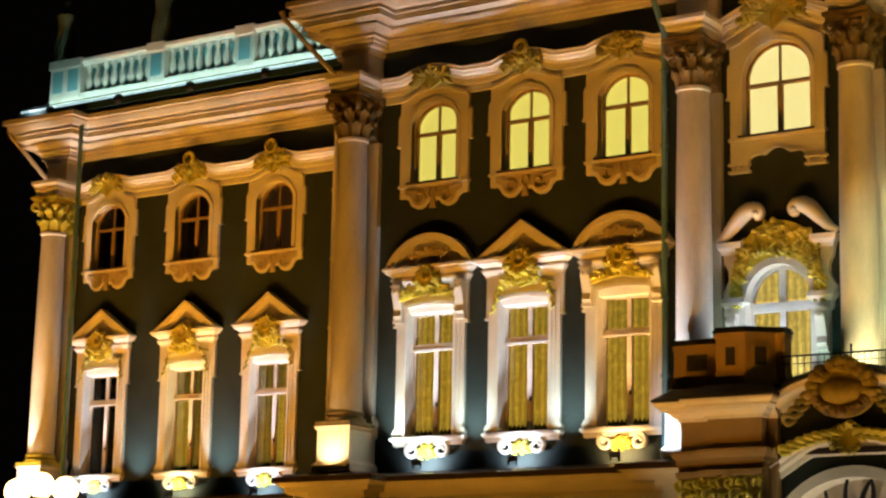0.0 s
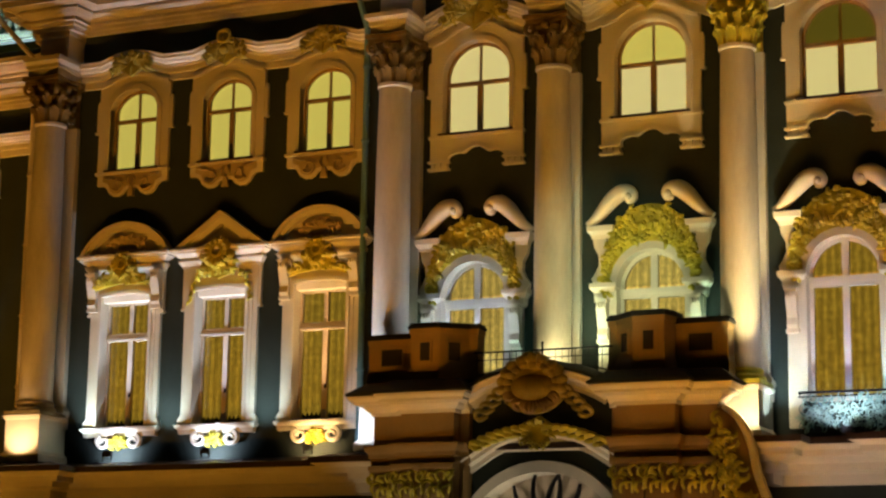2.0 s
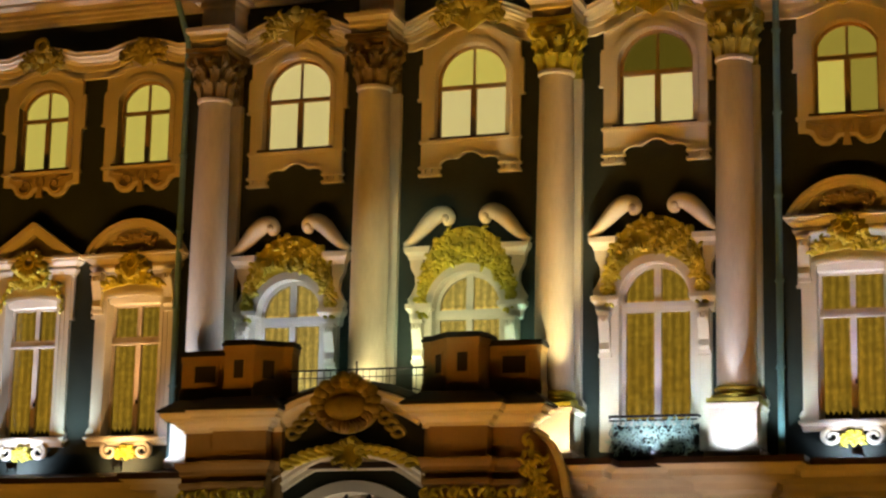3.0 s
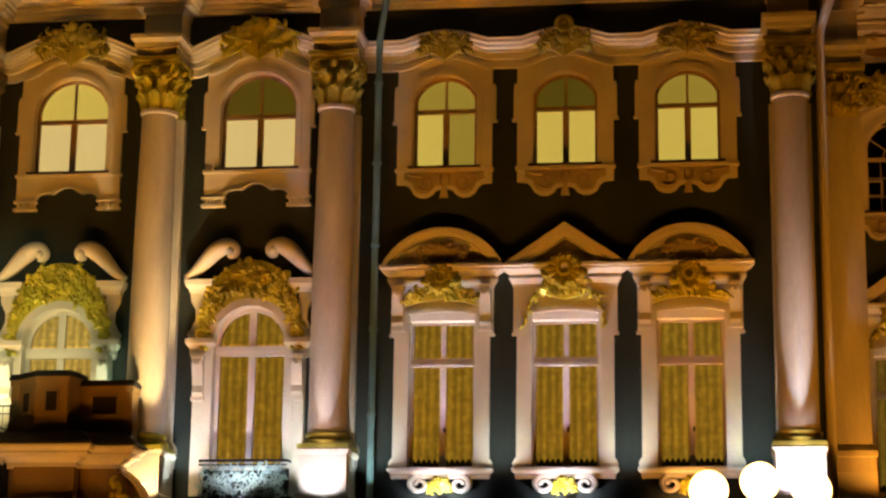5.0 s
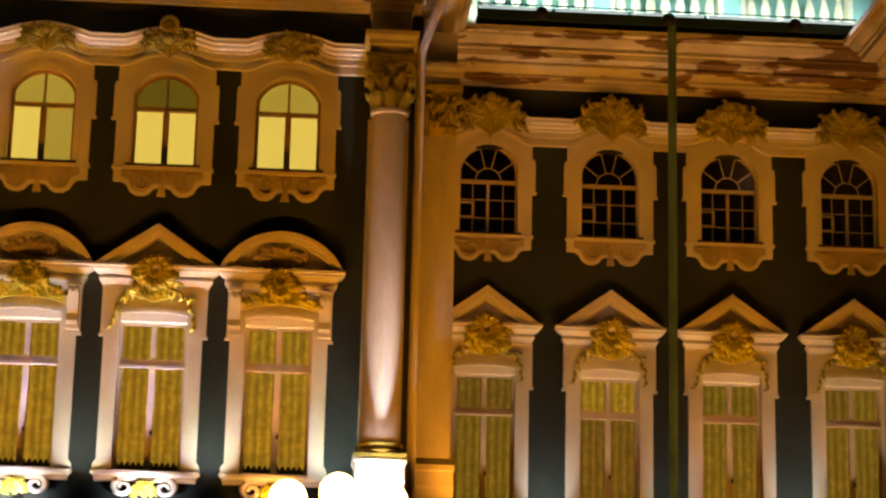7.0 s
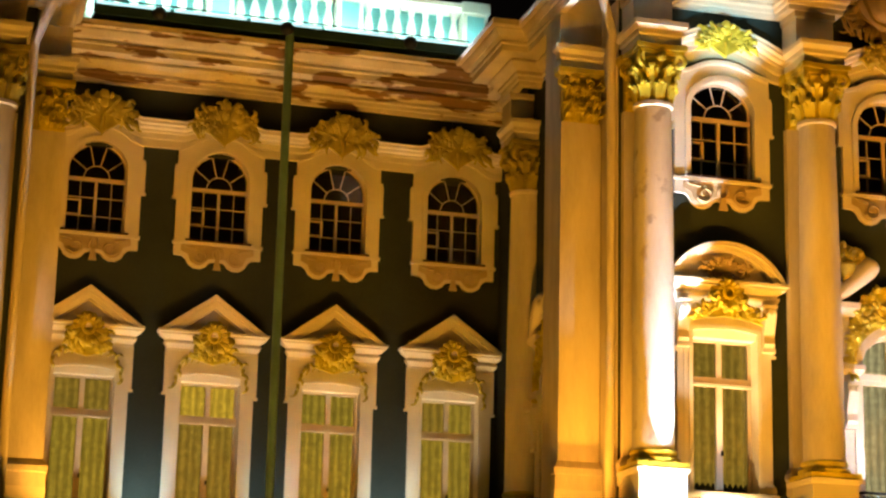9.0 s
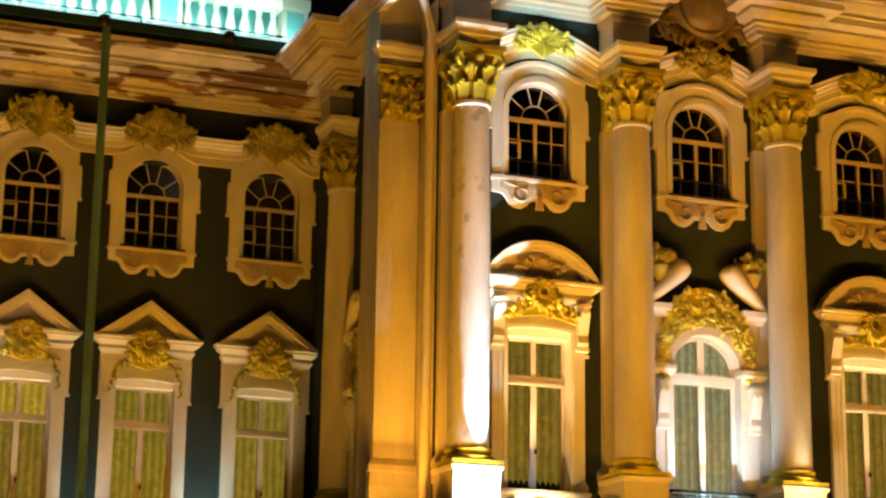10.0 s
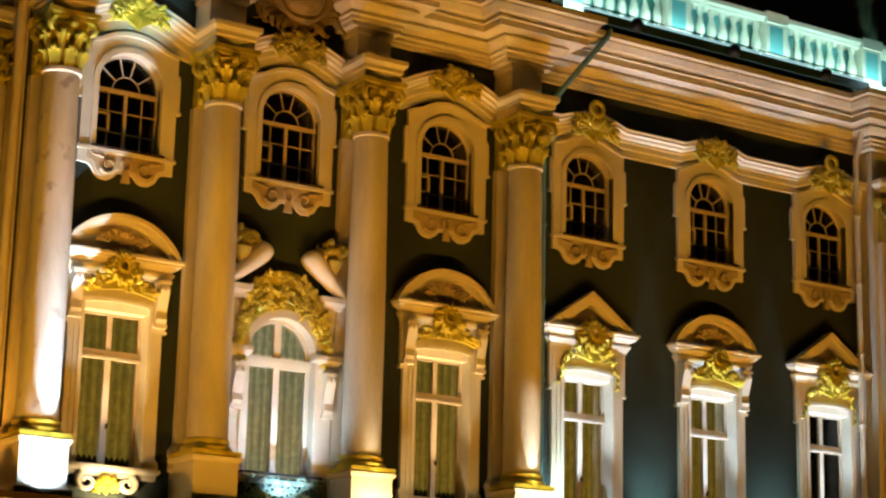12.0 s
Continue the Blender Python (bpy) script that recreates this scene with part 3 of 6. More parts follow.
def holes(xs, arched=False):
    out = []
    for x in xs:
        out += [(x - (1.2 if arched else 0.98), x + (1.2 if arched else 0.98), 17.85, 21.1 if arched else 20.84), (x - 1.15, x + 1.15, 8.9, 13.9) if arched else (x - 1.0, x + 1.0, 8.9, 13.45)]
    return out


wall("wall_1", -63.9, -42.4, YA, holes(WA))
wall("wall_2", -42.3, 3.0, YB, holes(WB) + holes(WC, True) + holes(WD))
wall("wall_3", 3.4, 19.6, YE, holes(WE))
wall("wall_4", 18.9, 60.0, YF, holes(WF[::2]) + holes(WF[1:2])[:1] + holes(WF[1:2], True)[1:] + holes(WG))


def side_wall(name, x, y0, y1, z1=25.0):
    bm = bmesh.new()
    box(bm, min(x, x + 0.7), max(x, x + 0.7), y0, y1, 0, z1)
    tagged(new(name, mesh_from(bm, name, WALL)), "teal stucco return wall of a projecting wing", "wall", kind="structure")


side_wall("wall_5", -63.9, YA + 0.7, YA + 18)
side_wall("wall_6", -42.3, YB + 0.7, YA)
side_wall("wall_7", 2.3, YB + 0.7, YE)
side_wall("wall_8", 19.2, YF + 0.7, YE)


def back_walls():
    """Plain walls that close the wings behind."""
    for k, (x0, x1, y) in enumerate(((-63.9, -42.4, YA), (-42.3, 3.0, YB), (3.0, 19.6, YE), (19.6, 60.0, YF))):
        bm = bmesh.new()
        box(bm, x0, x1, y + 13.2, y + 13.9, 0, 25.0)
        tagged(new("wall_%d" % (9 + k), mesh_from(bm, "wall_back", WALL)), "plain teal stucco rear wall", "wall", kind="structure")


back_walls()
side_wall("wall_13", 60.0, YF, YF + 13.9)


def roofs():
    for x0, x1, y in ((-63.9, -42.4, YA), (-42.3, 3.0, YB), (3.0, 19.6, YE), (19.6, 60.0, YF)):
        bm = bmesh.new()
        plan_slab(bm, [(x0, y + 0.1), (x1, y + 0.1), (x1, y + 14), (x0, y + 14)], 25.0, 25.2)
        tagged(new("roof", mesh_from(bm, "roof", LEAD)), "dark sheet-metal palace roof", "roof", kind="structure")


roofs()

# ---- entablatures, ledges ----
CORNICE_PROFILE = [(-0.1, 22.92), (0.14, 22.92), (0.14, 23.06), (0.20, 23.08), (0.20, 23.20), (0.28, 23.24), (0.28, 23.31), (0.23, 23.32), (0.23, 23.36), (0.42, 23.45), (0.54, 23.57), (0.54, 23.63), (0.47, 23.64), (0.47, 23.69), (0.97, 23.72), (0.97, 23.93), (1.04, 23.95), (1.04, 24.02), (0.97, 24.03), (0.97, 24.07), (1.14, 24.14), (1.27, 24.33), (1.27, 24.40), (1.42, 24.43), (1.42, 24.62), (-0.1, 24.9)]
LEDGE_PROFILE = [(-0.1, 6.55), (0.25, 6.55), (0.25, 6.85), (0.45, 6.95), (0.45, 7.15), (1.05, 7.30), (1.05, 7.48), (1.30, 7.60), (1.30, 7.76), (-0.1, 7.82)]
COVER_PROFILE = [(-0.1, 7.825), (1.304, 7.765), (1.304, 7.62), (1.36, 7.62), (1.36, 7.80), (-0.1, 7.86)]


def broken(x0, x1, y, columns, half=0.72, out=0.95):
    """A plan path along a wall that steps forward round each column."""
    path = [(x0, y)]
    for c in columns:
        path += [(c - half, y), (c - half, y - out), (c + half, y - out), (c + half, y)]
    return path + [(x1, y)]


def run(name, profile, path, mat, label, category):
    bm = bmesh.new()
    moulding(bm, profile, path)
    return tagged(new(name, mesh_from(bm, name, mat)), label, category, kind="structure")


for x0, x1, y, cols, b0, b1 in ((-63.9, -42.0, YA, (-62.55,), YA + 12, None), (-42.6, 3.2, YB, (CB, *CC, CD), YA, YE), (3.2, 19.4, YE, (), None, None), (18.7, 50.2, YF, CF[:1], YE, None)):
    if y == YF:
        path = [(19.4, YE), (19.4, 61.05), (18.55, 61.05), (18.55, 59.55), (19.4, 59.55), (19.4, 53.0), (17.7, 53.0), (17.7, YF - 0.2), (18.86, YF - 0.2)] + broken(18.86, 25.25, YF, CF[:2])[1:]
        path2 = broken(28.8, 50.2, YF, CF[2:]) + [(50.2, YF - 0.9), (60, YF - 0.9)]
        run("cornice", CORNICE_PROFILE, path, CORNICE, "stepped cream plaster cornice of the projecting wing", "cornice")
        run("cornice", CORNICE_PROFILE, path2, CORNICE, "stepped cream plaster cornice breaking forward over columns", "cornice")
        run("ledge", LEDGE_PROFILE, path[:-1] + broken(25.25, 50.2, YF, CF[2:]) + [(50.2, YF - 0.9), (60, YF - 0.9)], TRIM, "deep plaster ledge above the ground floor", "ledge")
        run("ledge_cover", COVER_PROFILE, path[:-1] + broken(25.25, 50.2, YF, CF[2:]) + [(50.2, YF - 0.9), (60, YF - 0.9)], SILL, "dark sheet metal cover on the ledge", "flashing")
        continue
    path = broken(x0, x1, y, cols)
    path = ([(x0, b0)] if b0 else []) + path + ([(x1, b1)] if b1 else [])
    run("cornice", CORNICE_PROFILE, path, FLAKING if y == YE else CORNICE, "stepped cream plaster roof cornice" + (", paint flaking in brown patches" if y == YE else ""), "cornice")
    for sink, line in ((0, path),) if y != YB else ((0.22, [(x0, b0)] + broken(x0, -24.0, y, (CB, CC[0]))), (0, broken(-24.0, x1, y, (*CC[1:], CD)) + [(x1, b1)])):
        run("ledge", [(a, b if a < 0.5 else b - sink) for a, b in LEDGE_PROFILE], line, TRIM, "deep plaster ledge above the ground floor", "ledge")
        run("ledge_cover", [(a, b if a < 0.5 else b - sink) for a, b in COVER_PROFILE], line, SILL, "dark sheet metal cover on the ledge", "flashing")


def frieze_block(x, y):
    bm = bmesh.new()
    moulding(bm, [(-0.5, 21.86), (0.0, 21.86), (0.0, 22.7), (0.06, 22.76), (0.06, 22.94), (-0.5, 22.94)], [(x - 0.58, y), (x - 0.58, y - 0.95), (x + 0.58, y - 0.95), (x + 0.58, y)])
    box(bm, x - 0.5, x + 0.5, y - 0.9, y, 21.87, 22.93)
    tagged(new("frieze_block", mesh_from(bm, "frieze_block", CORNICE)), "cream plaster block between capital and cornice", "frieze", "frieze blocks over columns", "structure")


# ---- columns ----
def draw_leaf(hgt, out):
    """An acanthus leaf that stands at radius 0.46 towards x and curls over at its tip."""
    def draw(bm):
        for spread in (-0.19, 0, 0.19):
            c, s = math.cos(spread), math.sin(spread)
            top = hgt * (1 - abs(spread))
            tube(bm, [((0.46 + o) * c, (0.46 + o) * s, top * h) for o, h in ((0.02, 0), (0.05, 0.4), (0.09, 0.75), (out, 1.0), (out + 0.06, 0.92), (out + 0.03, 0.8))], [0.06, 0.085, 0.085, 0.075, 0.055, 0.03], 5)
        blob(bm, 0.46 + out + 0.05, 0, hgt * 0.93, 0.075, 0.11, 0.085, 7, 5)
        for side in (-1, 1):
            blob(bm, 0.46 + out * 0.55, side * 0.15, hgt * 0.72, 0.05, 0.055, 0.06, 6, 4)
    return draw


def draw_corner_scroll(bm):
    pts = []
    for i in range(12):
        q = i / 11
        t, r = radians(100 - 420 * q), 0.20 * (1 - 0.75 * q)
        pts.append((0.80 + r * math.cos(t), 0, 1.12 + r * math.sin(t)))
    tube(bm, [(0.5, 0, 0.8)] + pts, [0.05] + [0.085 - 0.004 * i for i in range(12)], 5)


def capital(parent, gilt, at):
    """A composite capital, from z 0 to 1.3 over its place."""
    core = shared("capital", "bell", lambda bm: turn(bm, [(0.47, 0.0), (0.47, 0.9), (0.60, 1.15), (0.66, 1.25)], segs=16), gilt, parent, "gilded acanthus capital", at=at, smooth=True)
    for row, (z, hgt, out) in enumerate(((0.02, 0.55, 0.16), (0.35, 0.68, 0.22))):
        for k in range(8):
            shared("leaf", "leaf%d" % row, draw_leaf(hgt, out), gilt, core, at=(0, 0, z), smooth=True, turn_z=45 * (k + 0.5 * row))
    for k in range(4):
        shared("scroll", "cornerscroll", draw_corner_scroll, gilt, core, smooth=True, turn_z=45 + 90 * k)
        shared("rosette", "rosette", lambda bm: blob(bm, 0.66, 0, 1.22, 0.14, 0.14, 0.13, 7, 5), gilt, core, smooth=True, turn_z=90 * k)


def draw_abacus(bm):
    q = 0.78
    pts = []
    for k in range(4):
        a = k * math.pi / 2 + math.pi / 4
        nx = (k + 1) * math.pi / 2 + math.pi / 4
        p, r = Vector((math.cos(a), math.sin(a))) * q * 1.36, Vector((math.cos(nx), math.sin(nx))) * q * 1.36
        pts += [p, p.lerp(r, 0.5) * 0.86]
    for k, (s, z0, z1) in enumerate(((0.90, 1.32, 1.44), (1.0, 1.46, 1.60))):
        plan_slab(bm, [(p.x * s, p.y * s) for p in pts], z0, z1)


def draw_impost(bm):
    """The moulded block over the capital."""
    prof = [(-0.3, 1.62), (0.0, 1.62), (0.0, 1.86), (0.05, 1.90), (0.05, 2.02), (0.16, 2.14), (0.16, 2.28), (-0.3, 2.30)]
    moulding(bm, prof, [(-0.62, 0.9), (-0.62, -0.6), (0.62, -0.6), (0.62, 0.9)])
    box(bm, -0.6, 0.6, -0.58, 0.9, 1.63, 2.27)


SHAFT = [(0.60, 9.86), (0.575, 9.95), (0.575, 13.2), (0.565, 15), (0.54, 17.2), (0.505, 19.35), (0.505, 19.42), (0.56, 19.46), (0.56, 19.56)]


def draw_base(bm):
    turn(bm, [(0.70, 9.50), (0.72, 9.54), (0.72, 9.62), (0.66, 9.66), (0.62, 9.70), (0.62, 9.74), (0.65, 9.77), (0.65, 9.83), (0.60, 9.87)], segs=28)
    plan_slab(bm, [(-0.74, -0.74), (0.74, -0.74), (0.74, 0.74), (-0.74, 0.74)], 9.38, 9.50)


def draw_pedestal(bm):
    prof = [(-0.3, 7.78), (0.12, 7.78), (0.12, 8.02), (0.02, 8.12), (0.0, 8.16), (0.0, 9.2), (0.05, 9.24), (0.09, 9.34), (-0.3, 9.38)]
    moulding(bm, prof, [(-0.68, 0.85), (-0.68, -0.68), (0.68, -0.68), (0.68, 0.85)])
    box(bm, -0.66, 0.66, -0.66, 0.85, 7.8, 9.36)


def draw_pilaster(bm):
    box(bm, -0.60, 0.60, -0.02, 0.20, 9.5, 19.56)
    moulding(bm, [(-0.1, 9.0), (0.1, 9.0), (0.1, 9.4), (0.14, 9.44), (0.14, 9.6), (0.06, 9.72), (0.0, 9.8), (-0.1, 9.8)], [(-0.6, 0.2), (-0.6, -0.02), (0.6, -0.02), (0.6, 0.2)])


def draw_flat_leaf(hgt):
    def draw(bm):
        for dx in (-0.07, 0, 0.07):
            tube(bm, [(dx, -0.06 - o, hgt * h * (1 - 1.6 * abs(dx))) for o, h in ((0, 0), (0.04, 0.5), (0.12, 0.95), (0.2, 1.0), (0.18, 0.85))], [0.035, 0.05, 0.05, 0.045, 0.025], 5)
    return draw


def draw_flat_core(bm):
    box(bm, -0.54, 0.54, -0.03, 0.2, 0, 1.3)
    moulding(bm, [(-0.2, 1.34), (0.1, 1.34), (0.16, 1.44), (0.16, 1.6), (-0.2, 1.6)], [(-0.6, 0.2), (-0.6, -0.05), (0.6, -0.05), (0.6, 0.2)])


def draw_flat_scroll(s):
    return lambda bm: tube(bm, [(s * (0.58 + 0.17 * (1 - 0.7 * i / 9) * math.cos(radians(100 - 40 * i))), -0.16, 1.12 + 0.17 * (1 - 0.7 * i / 9) * math.sin(radians(100 - 40 * i))) for i in range(10)], [0.07 - 0.004 * i for i in range(10)], 5)


def draw_flat_foliage(bm):
    rnd = random.Random(8)
    for k in range(34):
        x, z = rnd.uniform(-0.58, 0.58), rnd.uniform(0.08, 1.2)
        curl(bm, x * (0.85 + 0.25 * z), z, 90 - 70 * x + rnd.uniform(-35, 35), rnd.uniform(0.26, 0.42), rnd.choice((-220, 220)), 0.055, 0.02, y=-0.1, lift=rnd.uniform(0.12, 0.24), n=7)


def draw_rich_foliage(bm):
    """Broad branching leaves that cover the head of a porch pilaster."""
    rnd = random.Random(15)
    for k in range(12):
        x, z = -0.55 + 1.1 * (k % 6) / 5, 0.4 + 0.5 * (k // 6) + rnd.uniform(-0.1, 0.1)
        curl(bm, x, z, 90 - 85 * x + rnd.uniform(-45, 45), rnd.uniform(0.55, 0.95), rnd.choice((-280, -200, 200, 280)), 0.07, 0.03, y=-0.1, lift=rnd.uniform(0.08, 0.24), n=8)


def pilaster_capital(parent, gilt, at, label="", name="capital", core_mat=None):
    core = shared(name, "flatcore", draw_flat_core, core_mat or gilt, parent, label, at=at)
    for n, z, hgt in () if core_mat else ((4, 0.02, 0.55), (5, 0.35, 0.65)):
        for k in range(n):
            shared("leaf", "flatleaf%d" % n, draw_flat_leaf(hgt), gilt, core, at=((k - (n - 1) / 2) * 1.1 / n, 0, z), smooth=True)
    shared("foliage", "flatfoliage%s" % bool(core_mat), draw_rich_foliage if core_mat else draw_flat_foliage, gilt, core, smooth=True)
    for s in (-1, 1):
        shared("scroll", "flatscroll%d" % s, draw_flat_scroll(s), gilt, core, smooth=True)
    return core


def draw_pilaster_impost(bm):
    prof = [(-0.1, 1.62), (0.0, 1.62), (0.0, 1.86), (0.05, 1.90), (0.05, 2.02), (0.16, 2.14), (0.16, 2.28), (-0.1, 2.30)]
    moulding(bm, prof, [(-0.66, 0.2), (-0.66, -0.08), (0.66, -0.08), (0.66, 0.2)])


def column(x, y, label, gilt=GOLD, back=True, block=True, plain_pedestal=TRIM, shaft=None):
    """A column with its axis 0.95 in front of the wall at y."""
    ob = thing("column", (x, y - 0.95, 0), label, "column", "giant order columns of the facade")
    shared("shaft", "shaft", lambda bm: turn(bm, SHAFT, segs=36), shaft or COLUMN, ob, smooth=True)
    shared("base", "base", draw_base, gilt, ob, "gilded moulded base", smooth=True)
    shared("pedestal", "pedestal", draw_pedestal, plain_pedestal, ob)
    capital(ob, gilt, (0, 0, 19.56))
    shared("abacus", "abacus", draw_abacus, gilt, ob, at=(0, 0, 19.56))
    shared("impost", "impost", draw_impost, TRIM, ob, at=(0, 0, 19.56))
    if back:
        shared("pilaster", "pilaster", draw_pilaster, COLUMN, ob, "flat pilaster behind the column", at=(0, 0.74, 0))
        pilaster_capital(ob, gilt, (0, 0.74, 19.56), name="pilaster_capital")
    if block:
        frieze_block(x, y)
    return ob


def pilaster(x, y, label, gilt=GOLD, turn_z=0):
    ob = thing("pilaster", (x, y, 0), label, "pilaster", "flat pilasters of the facade", "", turn_z)
    shared("shaft", "pilaster", draw_pilaster, COLUMN, ob)
    pilaster_capital(ob, gilt, (0, 0, 19.56), "dull gilded leaf capital")
    shared("impost", "pilimp", draw_pilaster_impost, TRIM, ob, at=(0, 0, 19.56))
    bm = bmesh.new()
    box(bm, -0.72, 0.72, -0.12, 0.2, 7.8, 9.0)
    part("pedestal", bm, TRIM, ob)
    return ob


column(-62.55, YA, "pale plaster column at the end of the wing, gilded capital")
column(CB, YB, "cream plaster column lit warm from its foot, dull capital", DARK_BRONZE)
column(CC[0], YB, "cream column behind the porch, dark gilded capital", DARK_BRONZE)
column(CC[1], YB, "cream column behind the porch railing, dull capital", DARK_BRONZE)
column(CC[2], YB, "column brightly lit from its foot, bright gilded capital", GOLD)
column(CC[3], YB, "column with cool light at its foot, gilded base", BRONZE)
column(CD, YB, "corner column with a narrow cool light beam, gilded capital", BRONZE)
column(CF[0], YF, "corner column glaring white from a spotlight, gilded capital", GOLD, shaft=BLISTERED)
column(CF[1], YF, "orange lit column beside an arched window, gilded capital", GOLD, plain_pedestal=TRIM)
column(CF[2], YF, "orange lit column with a glow at its foot, gilded capital", GOLD)
column(CF[3], YF, "orange lit column with a bright spot at its foot", GOLD)
column(19.0, 61.25, "shaded column in the corner between the wings", BRONZE, back=False)
pilaster(3.55, 58.7, "orange lit corner pilaster beside a drainpipe", GOLD)
pilaster(-42.75, 58.7, "corner pilaster set back beside a column", BRONZE)
pilaster(18.2, 52.7, "orange lit corner pilaster of the projecting wing", GOLD)
pilaster(51.2, YF - 0.9, "corner pilaster beside the drainpipe at the far end", BRONZE)


def corner_piers():
    for x0, x1, y0, y1 in ((2.9, 4.15, 58.9, YE), (-43.4, -42.15, 58.9, YA), (17.62, 19.7, 52.9, 54.2), (18.84, 18.895, 51.47, 52.74), (50.4, 60.0, YF - 0.7, YF)):
        bm = bmesh.new()
        box(bm, x0, x1, y0, y1, 0, 22.95)
        tagged(new("wall_pier", mesh_from(bm, "wall_pier", COLUMN)), "plaster corner pier of the facade", "wall", kind="structure")


corner_piers()

# ---- wavy string course over the upper windows ----
STRING = [(-0.02, -0.02), (0.10, 0.0), (0.10, 0.24), (0.13, 0.25), (0.15, 0.28), (0.15, 0.44), (0.20, 0.45), (0.22, 0.49), (0.22, 0.53), (0.32, 0.58), (0.34, 0.66), (0.44, 0.69), (0.44, 0.79), (0.47, 0.81), (0.47, 0.85), (-0.02, 0.90)]


def string_course(x0, x1, y, humps, rise, half, z=20.96):
    pts, x = [], x0
    while x < x1 + 1e-6:
        h = 0
        for c in humps:
            d = abs(x - c) / half
            if d < 1:
                h = rise * (0.5 + 0.5 * math.cos(math.pi * d)) ** 0.6
        pts.append((x, z + h))
        x += (x1 - x0) / max(12, round((x1 - x0) / 0.16))
    bm = bmesh.new()
    wall_moulding(bm, STRING, pts)
    ob = new("string_course", mesh_from(bm, "string_course", TRIM))
    ob.location = (0, y, 0)
    tagged(ob, "cream moulded string course rising over each window", "moulding", kind="structure")


string_course(-61.9, -43.4, YA, WA, 0.28, 1.2)
string_course(-40.7, -28.6, YB, WB, 0.28, 1.2)
for a, b, c in zip(CC, CC[1:], WC):
    string_course(a + 0.62, b - 0.62, YB, (c,), 0.62, 1.9)
string_course(CC[3] + 0.62, CD - 0.62, YB, WD, 0.28, 1.2)
string_course(4.15, 19.3, YE, WE, 0.28, 1.2)
for a, b, c in zip(CF, CF[1:], WF):
    string_course(a + 0.62, b - 0.62, YF, (c,), 0.60, 1.7)
string_course(CF[3] + 0.62, 50.4, YF, WG, 0.3, 1.25)


# ---- upper windows ----
def draw_pane(x0, x1, z0, z1):
    return lambda bm: box(bm, x0, x1, -0.004, 0.004, z0, z1)


